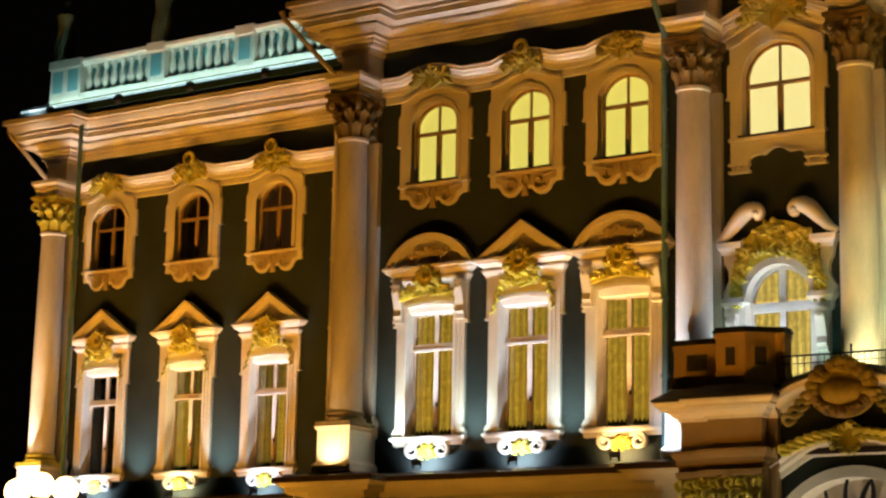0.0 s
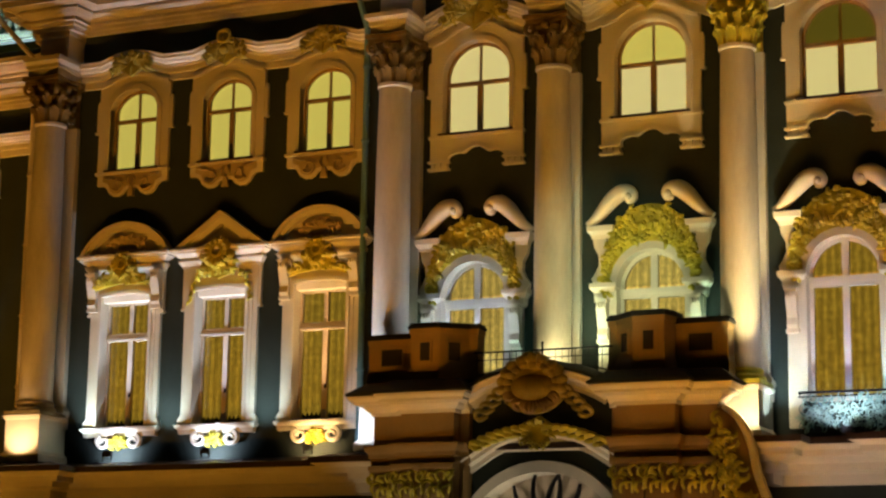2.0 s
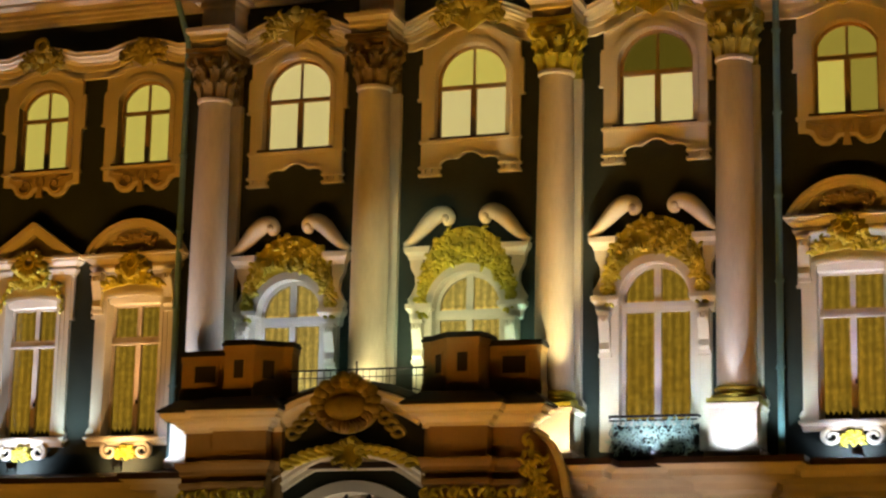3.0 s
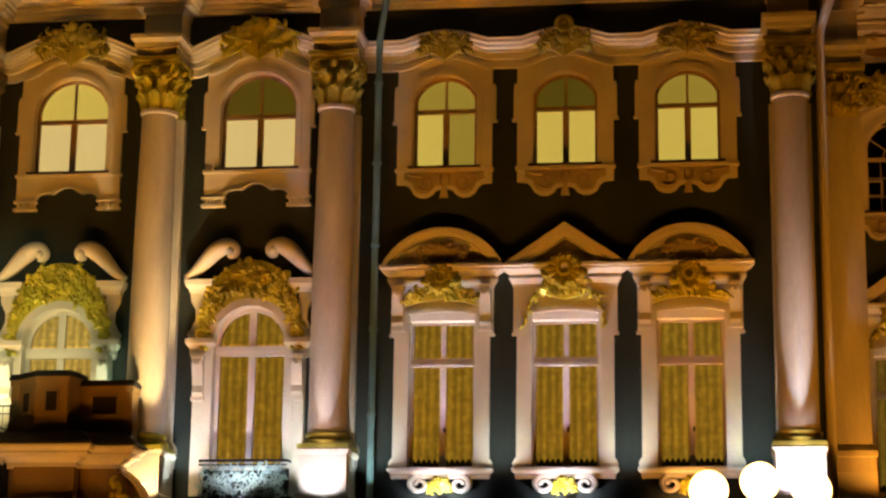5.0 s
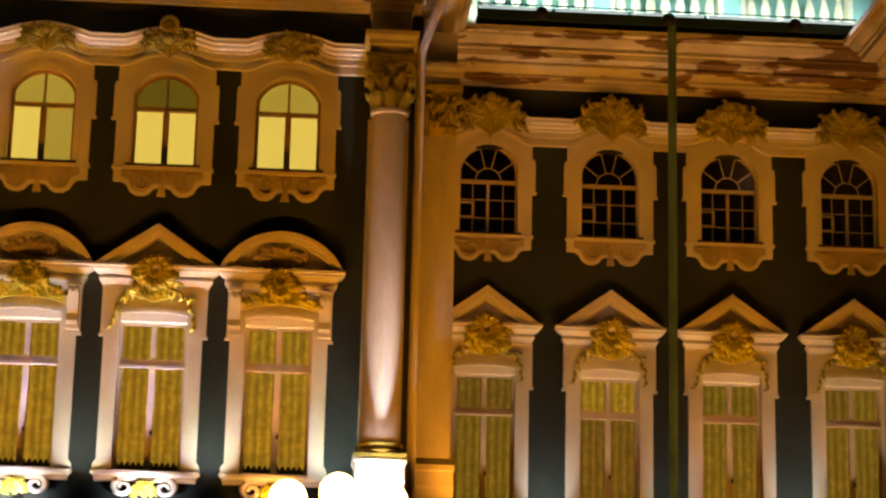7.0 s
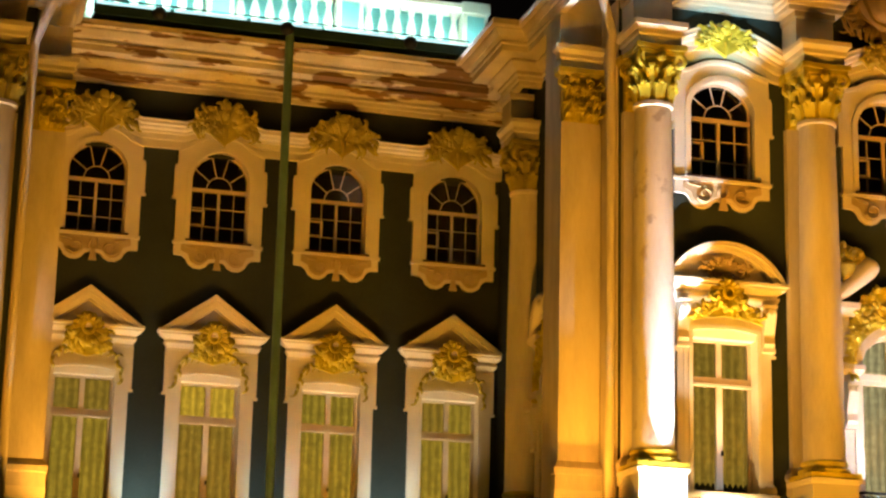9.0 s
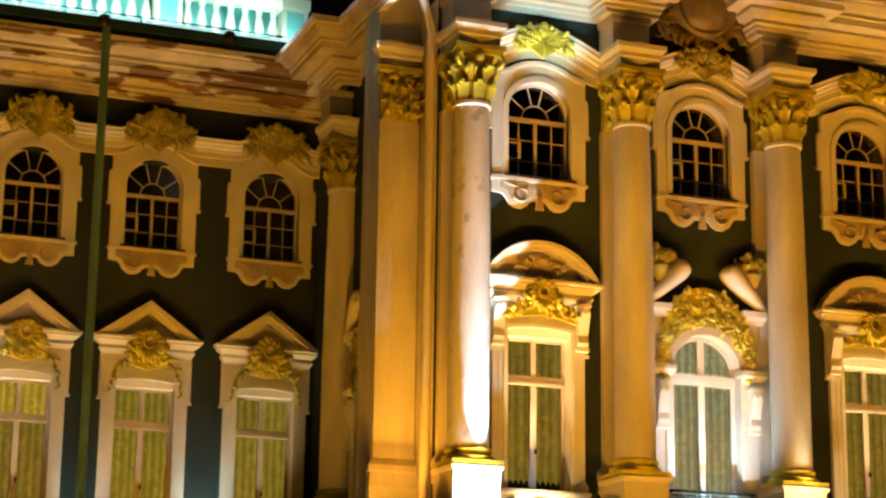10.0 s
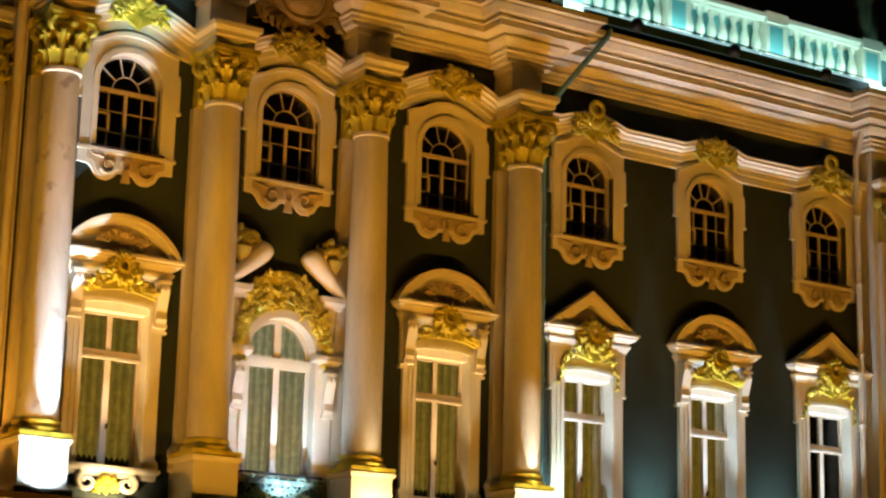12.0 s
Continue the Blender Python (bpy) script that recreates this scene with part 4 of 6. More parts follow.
def upper_window(x, y, style, label, arch_blind=None, left=None, right=None, seed=0, gilt=BRONZE, top="shell", big=False):
    """style: lit (blinds behind a cross) or barred (dark, with glazing bars)."""
    upper_window.count += 1
    a, sp, tp = (1.16, 20.05, 21.05) if big else (0.95, 20.12, 20.78)
    fw = 1.6 if big else 1.42
    if y == YE:
        tp = 20.95
    if big == "f":
        a, sp, tp, fw = 0.98, 20.0, 20.82, 1.45
    z0, tr = (17.98 if big is True else 17.88), 19.72
    key = str(big) + ("e" if y == YE else "")
    ob = thing("window_%d" % upper_window.count, (x, y, 0), label, "window", "upper windows of the palace", "structure")

    def surround(bm):
        inner = [(-a, z0), (-a, sp)] + arc(0, a, sp, tp)[1:-1] + [(a, sp), (a, z0)]
        sh = 20.98 + (0.06 if big is True else 0)
        crown = arc(0, fw * 0.80, sh + 0.01, max(sh + 0.12, tp + 0.60))[1:-1]
        outer = [(-fw, z0), (-fw, sh)] + crown + [(fw, sh), (fw, z0)]
        band(bm, inner, outer, -0.14, 0.02)
        k = 0.17
        wide = [(-a - k, z0), (-a - k, sp)] + arc(0, a + k, sp, tp + k)[1:-1] + [(a + k, sp), (a + k, z0)]
        band(bm, inner, wide, -0.20, 0.30)
        rim_i = [(-fw * 0.98, sh - 0.10)] + arc(0, fw * 0.78, sh - 0.08, max(sh + 0.12, tp + 0.60) - 0.11)[1:-1] + [(fw * 0.98, sh - 0.10)]
        rim_o = [(-fw * 0.98, sh + 0.01)] + arc(0, fw * 0.80, sh + 0.02, max(sh + 0.12, tp + 0.60) + 0.01)[1:-1] + [(fw * 0.98, sh + 0.01)]
        band(bm, rim_i, rim_o, -0.22, 0)
        for s in (-1, 1):
            box(bm, *sorted((s * (fw - 0.02), s * (fw + 0.11))), -0.12, 0, 19.35, 20.35)
            box(bm, *sorted((s * (fw + 0.0), s * (fw + 0.15))), -0.15, 0, 19.27, 19.35)
            box(bm, *sorted((s * (fw + 0.0), s * (fw + 0.09))), -0.10, 0, 20.35, 20.45)

    def apron(bm):
        if big is True:
            pts = [(-fw, z0), (-fw, 17.15), (-fw + 0.62, 17.15), (-fw + 0.66, 17.32), (-0.75, 17.4), (-0.5, 17.48), (-0.25, 17.42), (0, 17.62)]
            wavy = [(p.x, p.y) for p in bow([(-fw + 0.64, 17.24, 0), (-0.84, 17.34, 0), (-0.62, 17.38, 0), (-0.44, 17.36, 0), (-0.32, 17.44, 0), (-0.14, 17.54, 0), (0, 17.56, 0)])]
            pts = pts[:3] + wavy
            slab(bm, pts + [(-p[0], p[1]) for p in pts[-2::-1]], -0.14, 0.02)
            wall_moulding(bm, [(0.12, -0.02), (0.20, -0.02), (0.20, 0.05), (0.12, 0.05)], wavy + [(-p[0], p[1]) for p in wavy[-2::-1]])
            for s in (-1, 1):
                box(bm, *sorted((s * (fw + 0.06), s * (fw - 0.66))), -0.2, 0, 17.08, 17.16)
                box(bm, *sorted((s * (fw + 0.06), s * (fw - 0.66))), -0.2, 0, 16.84, 16.92)
                for q in range(3):
                    box(bm, *sorted((s * (fw - 0.05 - 0.22 * q), s * (fw - 0.15 - 0.22 * q))), -0.16, 0, 16.92, 17.08)
                box(bm, *sorted((s * fw, s * (fw - 0.6))), -0.06, 0, 16.92, 17.08)
        else:
            pts = [(-fw, z0), (-fw, 17.42), (-1.14, 17.40), (-1.02, 17.30), (-0.92, 17.12), (-0.74, 17.01), (-0.52, 17.0), (-0.36, 17.08), (-0.24, 17.22), (-0.1, 17.26), (0, 17.2)]
            slab(bm, pts + [(-p[0], p[1]) for p in pts[-2::-1]], -0.10, 0.02)
        box(bm, -fw - 0.05, fw + 0.05, -0.19, 0.02, z0 - 0.10, z0)

    shared("surround", "usur" + key, surround, TRIM, ob, "cream moulded surround with a shouldered arch")
    shared("apron", "uapr" + key, apron, TRIM, ob)
    if big is not True:
        field = [(-1.18, 17.80), (-1.20, 17.56), (-0.96, 17.46), (-0.86, 17.22), (-0.70, 17.12), (-0.54, 17.11), (-0.42, 17.18), (-0.28, 17.34), (0, 17.36)]
        shared("apron_field", "ufield", lambda bm: slab(bm, field + [(-p[0], p[1]) for p in field[-2::-1]], -0.115, -0.09), RELIEF, ob, "ochre sunk field")
        shared("apron_scrolls", "uscroll", lambda bm: volutes(bm, 2.3, 0.72), RELIEF, ob, "ochre scroll relief", at=(0, -0.10, 17.78), smooth=True)
    w, h = (2.5, 1.25) if big is True else (1.95, 1.0)

    def crest(bm):
        rocaille(bm, w, h, seed % 3)
        if top == "ring":
            tube(bm, [(0.24 * math.cos(t), -0.2, h * 0.62 + 0.24 * math.sin(t)) for t in (2 * math.pi * k / 16 for k in range(17))], [0.085] * 17, 6)
            blob(bm, 0, -0.1, h * 0.62, 0.16, 0.06, 0.16)
            blob(bm, 0, -0.18, 0.1, 0.2, 0.14, 0.2)

    shared("crest", "crest%s%s%d" % (key, top, seed % 3), crest, gilt, ob, "gilded rocaille crest", at=(0, -0.36, 21.66 + (0.3 if big else 0.14 if y == YE else -0.08)), smooth=True).scale = (1.22, 1.1, 1.38) if y == YE else (1, 1, 1) if big or y != YB else (0.90, 1, 0.88)
    bars = WOOD if style == "lit" else SASH

    def sash(bm):
        m = 0.09 if style == "lit" else 0.055
        inner = [(-a + m, z0 + m), (-a + m, sp)] + arc(0, a - m, sp, tp - m)[1:-1] + [(a - m, sp), (a - m, z0 + m)]
        outer = [(-a, z0), (-a, sp)] + arc(0, a, sp, tp)[1:-1] + [(a, sp), (a, z0)]
        band(bm, inner, outer, 0.16, 0.26)
        box(bm, -a, a, 0.16, 0.26, z0, z0 + m)
        box(bm, -a, a, 0.13, 0.26, tr - 0.07, tr + 0.05)
        c = 0.09 if style == "lit" else 0.045
        box(bm, -c, c, 0.15, 0.255, z0, tr - 0.07)
        if style == "lit":
            box(bm, -0.035, 0.035, 0.17, 0.25, tr, tp)
        else:
            for sx in (-1, 1):
                box(bm, *sorted((sx * a * 0.51, sx * (a * 0.51 + 0.03))), 0.18, 0.24, z0, tr)
                for q in (1, 2):
                    zz = z0 + (tr - z0) * q / 3
                    box(bm, *sorted((sx * 0.04, sx * a)), 0.182, 0.238, zz - 0.014, zz + 0.014)
            box(bm, -a, -a * 0.47, 0.14, 0.235, z0 + 0.62, z0 + 0.67)
            box(bm, -a, -a * 0.47, 0.14, 0.235, z0 + 1.10, z0 + 1.15)
            box(bm, -a * 0.55, -a * 0.47, 0.14, 0.235, z0 + 0.62, z0 + 1.15)
            r = 0.42
            cen = tr + 0.05
            ring = [(r * math.cos(t), 0.2, cen + r * math.sin(t)) for t in (math.pi * k / 10 for k in range(11))]
            tube(bm, ring, [0.022] * 11, 5)
            for t in (0, 38, 76, 104, 142, 180):
                dx, dz = math.cos(radians(t)), math.sin(radians(t))
                far = min(a / max(1e-3, abs(dx)), (tp - cen - 0.02) / max(1e-3, dz) if dz > 0.05 else 9, 1.15)
                if t in (0, 180):
                    continue
                tube(bm, [(r * dx, 0.2, cen + r * dz), (far * dx, 0.2, cen + far * dz)], [0.022] * 2, 5)

    shared("sash", "usash%s%s" % (key, style), sash, bars, ob, "painted window frame with glazing bars")
    shared("window_sill", "usill" + key, lambda bm: box(bm, -a - 0.13, a + 0.13, -0.27, 0.2, z0 - 0.006, z0 + 0.05), SILL, ob, "dark sheet metal sill")
    for px in ((-a + 0.02, -0.03), (0.03, a - 0.02)):
        shared("pane", "upane%s%.2f" % (key, px[0]), draw_pane(*px, z0 + 0.05, tr - 0.03), GLASS, ob, at=(0, 0.21, 0))
    shared("arch_pane", "uarch" + key, lambda bm: slab(bm, [(-a + 0.02, tr + 0.02)] + [(p[0], p[1]) for p in arc(0, a - 0.02, sp, tp - 0.02)] + [(a - 0.02, tr + 0.02)], -0.004, 0.004), GLASS, ob, at=(0, 0.21, 0))
    if style == "lit":
        for side, mat in ((-1, left), (1, right)):
            shared("blind", "ublind%s%d" % (key, side), lambda bm: box(bm, *sorted((side * 0.02, side * (a + 0.1))), 0.33, 0.345, z0 - 0.05, tr), mat, ob, "roller blind glowing with room light")
        shared("arch_blind", "uarchblind" + key, lambda bm: box(bm, -a - 0.1, a + 0.1, 0.36, 0.375, tr, tp + 0.1), arch_blind, ob)
    elif arch_blind:
        shared("blind", "uroom" + key, lambda bm: box(bm, -a - 0.1, a + 0.1, 0.45, 0.46, z0, tp + 0.1), arch_blind, ob)
    return ob


upper_window.count = 0
LIT = "upper arched window with blinds lit yellow from inside"
for i, x in enumerate(WA):
    upper_window(x, YA, "lit", "unlit upper arched window with brown sash, gilded crest", BROWN_ROOM, BROWN_ROOM, BROWN_ROOM, i, GOLD, ("shell", "ring", "ring")[i])
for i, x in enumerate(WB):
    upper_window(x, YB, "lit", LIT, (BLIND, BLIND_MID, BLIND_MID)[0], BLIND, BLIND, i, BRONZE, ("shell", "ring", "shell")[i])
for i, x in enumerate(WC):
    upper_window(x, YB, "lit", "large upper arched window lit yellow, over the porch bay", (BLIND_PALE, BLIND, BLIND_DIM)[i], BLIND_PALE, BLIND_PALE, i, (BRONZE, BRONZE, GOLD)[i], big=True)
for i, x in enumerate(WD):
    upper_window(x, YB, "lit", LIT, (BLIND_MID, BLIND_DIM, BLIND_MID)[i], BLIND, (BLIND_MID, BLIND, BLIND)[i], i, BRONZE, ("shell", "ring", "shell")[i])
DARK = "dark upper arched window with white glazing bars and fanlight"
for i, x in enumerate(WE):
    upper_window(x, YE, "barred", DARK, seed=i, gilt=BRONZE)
for i, x in enumerate(WF):
    upper_window(x, YF, "barred", DARK + " on the wing", seed=i, gilt=(GOLD, BRONZE, GOLD)[i], big="f")
for i, x in enumerate(WG):
    upper_window(x, YF, "barred", DARK, seed=i, gilt=GOLD, top=("ring", "shell", "ring")[i])


# ---- tall lower windows ----
def draw_curtain(x0, x1, z0, z1, n=6, amp=0.02, hem=0.0):
    """A curtain in soft folds; hem: depth of the scallops along its lower edge."""
    def draw(bm):
        steps, rows = n * 8, []
        for i in range(steps + 1):
            q = i / steps
            yy = amp * math.sin(2 * math.pi * n * q) + 0.3 * amp * math.sin(2 * math.pi * n * 2.3 * q)
            x, z = x0 + (x1 - x0) * q, z0 + hem * abs(math.sin(math.pi * n * q))
            rows.append([(x, yy, z), (x, yy + 0.008, z), (x, yy + 0.008, z1), (x, yy, z1)])
        sweep(bm, rows[0], rows)
    return draw


def draw_console(bm):
    pts = [(0.0, 0.0), (-0.30, 0.0), (-0.34, -0.2), (-0.26, -0.45), (-0.16, -0.8), (-0.20, -1.0), (-0.14, -1.12), (0.0, -1.12)]
    a, b = ([bm.verts.new((x, y, z)) for y, z in pts] for x in (-0.16, 0.16))
    bm.faces.new(a), bm.faces.new(b[::-1])
    for i in range(len(pts)):
        bm.faces.new((a[i], b[i], b[i - 1], a[i - 1]))
    box(bm, -0.20, 0.20, -0.16, 0, -1.24, -1.12)
    box(bm, -0.19, 0.19, -0.36, 0, 0.0, 0.08)
    for s in (-0.09, 0.09):
        blob(bm, s, -0.31, -0.14, 0.05, 0.08, 0.1, 6, 5)


def draw_sill_ornament(bm):
    for s in (-1, 1):
        pts = []
        for i in range(22):
            q = i / 21
            t, r = radians(65 - 440 * q), 0.30 * (1 - 0.72 * q)
            pts.append((s * (0.60 + r * math.cos(t)), -0.10, -0.30 + r * math.sin(t)))
        tube(bm, pts, [0.10 - 0.002 * i for i in range(22)], 6)


def lower_window(x, y, head, label, curtains=(LACE, LACE), tops=(LACE, LACE), consoles=True, small=False, gilt=GOLD, seed=0):
    lower_window.count += 1
    ob = thing("window_%d" % (lower_window.count + 40), (x, y, 0), label, "window", "tall windows of the main floor", "structure")
    hw, fw, top, z0 = 0.96, 1.40, 13.32, 9.0

    def surround(bm):
        inner = [(-hw, z0), (-hw, 13.46)] + arc(0, hw, 13.46, 13.55, 8)[1:-1] + [(hw, 13.46), (hw, z0)]
        outer = [(-fw, z0), (-fw, 14.3)] + [(-fw + 2 * fw * k / 8, 14.3) for k in range(1, 8)] + [(fw, 14.3), (fw, z0)]
        band(bm, inner, outer, -0.13, 0.02)
        out2 = [(-hw - 0.12, z0), (-hw - 0.12, 13.56)] + arc(0, hw + 0.12, 13.56, 13.66, 8)[1:-1] + [(hw + 0.12, 13.56), (hw + 0.12, z0)]
        band(bm, inner, out2, -0.19, 0.44)
        out3 = [(-hw - 0.26, z0), (-hw - 0.26, 13.64)] + arc(0, hw + 0.26, 13.64, 13.76, 8)[1:-1] + [(hw + 0.26, 13.64), (hw + 0.26, z0)]
        band(bm, out2, out3, -0.155, 0.0)
        rows = [[(p[0], -0.05, p[1]), (p[0], -0.02, 13.30), (p[0], 0.42, 13.30), (p[0], 0.0, p[1] + 0.06)] for p in arc(0, hw, 13.46, 13.55, 8)]
        sweep(bm, rows[0], rows)
        for s in (-1, 1):
            box(bm, *sorted((s * (fw - 0.02), s * (fw + 0.10))), -0.11, 0, 12.9, 14.3)
            box(bm, *sorted((s * (fw - 0.02), s * (fw + 0.14))), -0.14, 0, 12.82, 12.9)
            slab(bm, [(s * p[0], p[1]) for p in ((1.16, 9.0), (1.48, 9.0), (1.50, 9.12), (1.44, 9.24), (1.36, 9.30), (1.24, 9.30), (1.18, 9.22))], -0.175, 0)

    def sill(bm):
        moulding(bm, [(-0.05, 8.68), (0.03, 8.68), (0.05, 8.76), (0.05, 8.82), (0.14, 8.90), (0.14, 8.98), (-0.05, 9.02)], [(-fw + 0.02, 0), (-fw + 0.02, -0.16), (fw - 0.02, -0.16), (fw - 0.02, 0)])
        box(bm, -fw + 0.04, fw - 0.04, -0.16, 0.42, 8.69, 9.0)

    def crown(bm):
        e = 0.16
        w = 1.44 if small else 1.50
        prof = [(-0.1, 14.26), (0.02, 14.26), (0.02, 14.31), (0.12, 14.47), (0.12, 14.53), (0.07, 14.54), (0.07, 14.58), (0.28, 14.73), (0.28, 14.78), (0.34, 14.81), (0.34, 14.89), (-0.1, 14.9)]
        moulding(bm, prof, [(-w, 0), (-w, -e), (w, -e), (w, 0)])
        box(bm, -w + 0.01, w - 0.01, -e, 0, 14.29, 14.89)
        b = w + 0.30
        if head == "tri":
            o = [(-b, 14.88), (0, 16.12), (b, 14.88)]
            i2 = [(-b + 0.62, 14.88), (0, 15.70), (b - 0.62, 14.88)]
            i1 = [(-b + 0.3, 14.88), (0, 15.92), (b - 0.3, 14.88)]
            band(bm, i1, o, -0.42, 0)
            band(bm, i2, i1, -0.30, 0)
            slab(bm, i2, -0.03, 0)
        else:
            def seg(q):
                return arc(0, b - q, 14.88, 16.02 - q * 0.75, 16)
            band(bm, seg(0.16), seg(0.0), -0.42, 0)
            band(bm, seg(0.34), seg(0.16), -0.32, 0)
            slab(bm, seg(0.34), -0.12, 0)

    kind = "%s%s" % (head, small)
    shared("surround", "lsur", surround, TRIM, ob, "cream plaster surround with raised inner moulding")
    shared("sill", "lsill", sill, TRIM, ob)
    shared("sill_ornament", "lsillorn", draw_sill_ornament, TRIM, ob, "white scrolls under the sill", at=(0, -0.1, 8.76), smooth=True).scale = (0.98, 1, 0.82)
    shared("sill_shell", "lsillshell", lambda bm: rocaille(bm, 0.75, 0.6, 5), gilt, ob, "gilded shell under the sill", at=(0, -0.1, 8.46), smooth=True).scale = (0.9, 1, 0.8)
    shared("pediment", "lcrown" + kind, crown, TRIM, ob, "pointed pediment" if head == "tri" else "rounded segmental pediment")
    if consoles:
        for s in (-1, 1):
            shared("console", "lconsole", draw_console, TRIM, ob, at=(s * 1.28, -0.12, 14.2))
    wide = head == "seg"
    shared("cartouche", "lcart%d%s" % (seed % 3, wide), lambda bm: shield_spray(bm, seed % 3, wide), gilt, ob, "gilded leafy cartouche over the window", at=(0, -0.32, 14.32 if wide else 14.48), smooth=True).scale = (1.08, 1, 1.05) if wide else (1.22, 1.1, 1.2)
    if small or head == "tri":
        for s in (-1, 1):
            shared("garland", "lgar%d" % s, lambda bm: drop_garland(bm, s, 7), BRONZE if small else gilt, ob, at=(0, -0.12, 14.1), smooth=True)
    if head == "seg":
        shared("tympanum_relief", "ltymp", lambda bm: cartouche(bm, 1.7, 0.6, 9, False), RELIEF, ob, at=(0, -0.14, 15.25), smooth=True)

    def sash(bm):
        m, tr = 0.09, 12.12
        inner = [(-hw + m, z0 + m), (-hw + m, top - m), (hw - m, top - m), (hw - m, z0 + m)]
        band(bm, inner, [(-hw, z0), (-hw, top + 0.1), (hw, top + 0.1), (hw, z0)], 0.18, 0.30)
        box(bm, -hw, hw, 0.18, 0.30, z0, z0 + m)
        box(bm, -hw, hw, 0.10, 0.30, tr - 0.13, tr - 0.05)
        box(bm, -hw, hw, 0.14, 0.30, tr - 0.05, tr + 0.12)
        box(bm, -0.09, 0.09, 0.15, 0.295, z0, tr - 0.1)
        box(bm, -0.075, 0.075, 0.16, 0.295, tr + 0.1, top)
    shared("sash", "lsash", sash, SASH, ob, "cream painted casement frame", at=(0, 0.12, 0))
    shared("window_latch", "llatch", lambda bm: box(bm, 0.03, 0.09, 0.09, 0.15, 10.06, 10.2), IRON, ob, at=(0, 0.12, 0))
    for s in (-1, 1):
        q = sorted((s * 0.06, s * 0.92))
        shared("pane", "lpane%d" % s, draw_pane(*q, z0 + 0.06, 12.02), GLASS, ob, at=(0, 0.355, 0))
        shared("top_pane", "ltpane%d" % s, draw_pane(*q, 12.2, top), GLASS, ob, at=(0, 0.355, 0))
        shared("curtain", "lcur%d" % s, draw_curtain(q[0] - 0.05, q[1] + 0.05, 9.22, 12.1, hem=0.12), curtains[(s + 1) // 2], ob, "lace curtain in soft vertical folds", at=(0, 0.54, 0), smooth=True)
        shared("top_curtain", "ltcur%d" % s, draw_curtain(q[0] - 0.05, q[1] + 0.05, 12.1, 13.5, 4), tops[(s + 1) // 2], ob, at=(0, 0.54, 0), smooth=True)
    return ob


lower_window.count = 0
for i, x in enumerate(WA):
    lower_window(x, YA, "tri", "tall window with pointed pediment, half dark behind curtains", ((LACE_DIM, LACE_DIM), (LACE, LACE_DIM), (LACE_DIM, LACE))[i], ((ROOM, LACE_DIM), (LACE_DIM, LACE_DIM), (LACE_DIM, LACE_DIM))[i], False, True, seed=i)
for xs in (WB, WD):
    for i, x in enumerate(xs):
        lower_window(x, YB, ("seg", "tri", "seg")[i], "tall curtained window with %s pediment and gilded cartouche" % ("pointed" if i == 1 else "rounded"), seed=i, consoles=i != 1, tops=(LACE, LACE))
for i, x in enumerate(WE):
    lower_window(x, YE, "tri", "tall lace-curtained window with pointed pediment in the recess", seed=i, consoles=False, small=True, curtains=((LACE_MID, LACE_MID), (LACE_DIM, LACE_DIM), (LACE_MID, LACE_MID), (LACE_MID, LACE_MID))[i], tops=((LACE_DIM, LACE_DIM), (LACE, LACE), (LACE_MID, LACE_MID), (LACE_DIM, LACE_MID))[i])
for i, x in ((0, WF[0]), (2, WF[2])):
    lower_window(x, YF, "seg", "tall dim window with rounded pediment between wing columns", (LACE_DIM, LACE_DIM), (LACE_DIM, LACE_DIM), seed=i)
for i, x in enumerate(WG):
    lower_window(x, YF, ("tri", "seg", "tri")[i], "tall dark window with %s pediment, white lit reveal" % ("rounded" if i == 1 else "pointed"), (LACE_DIM, LACE_DIM), (LACE_DIM, LACE_DIM), consoles=i == 1, seed=i)


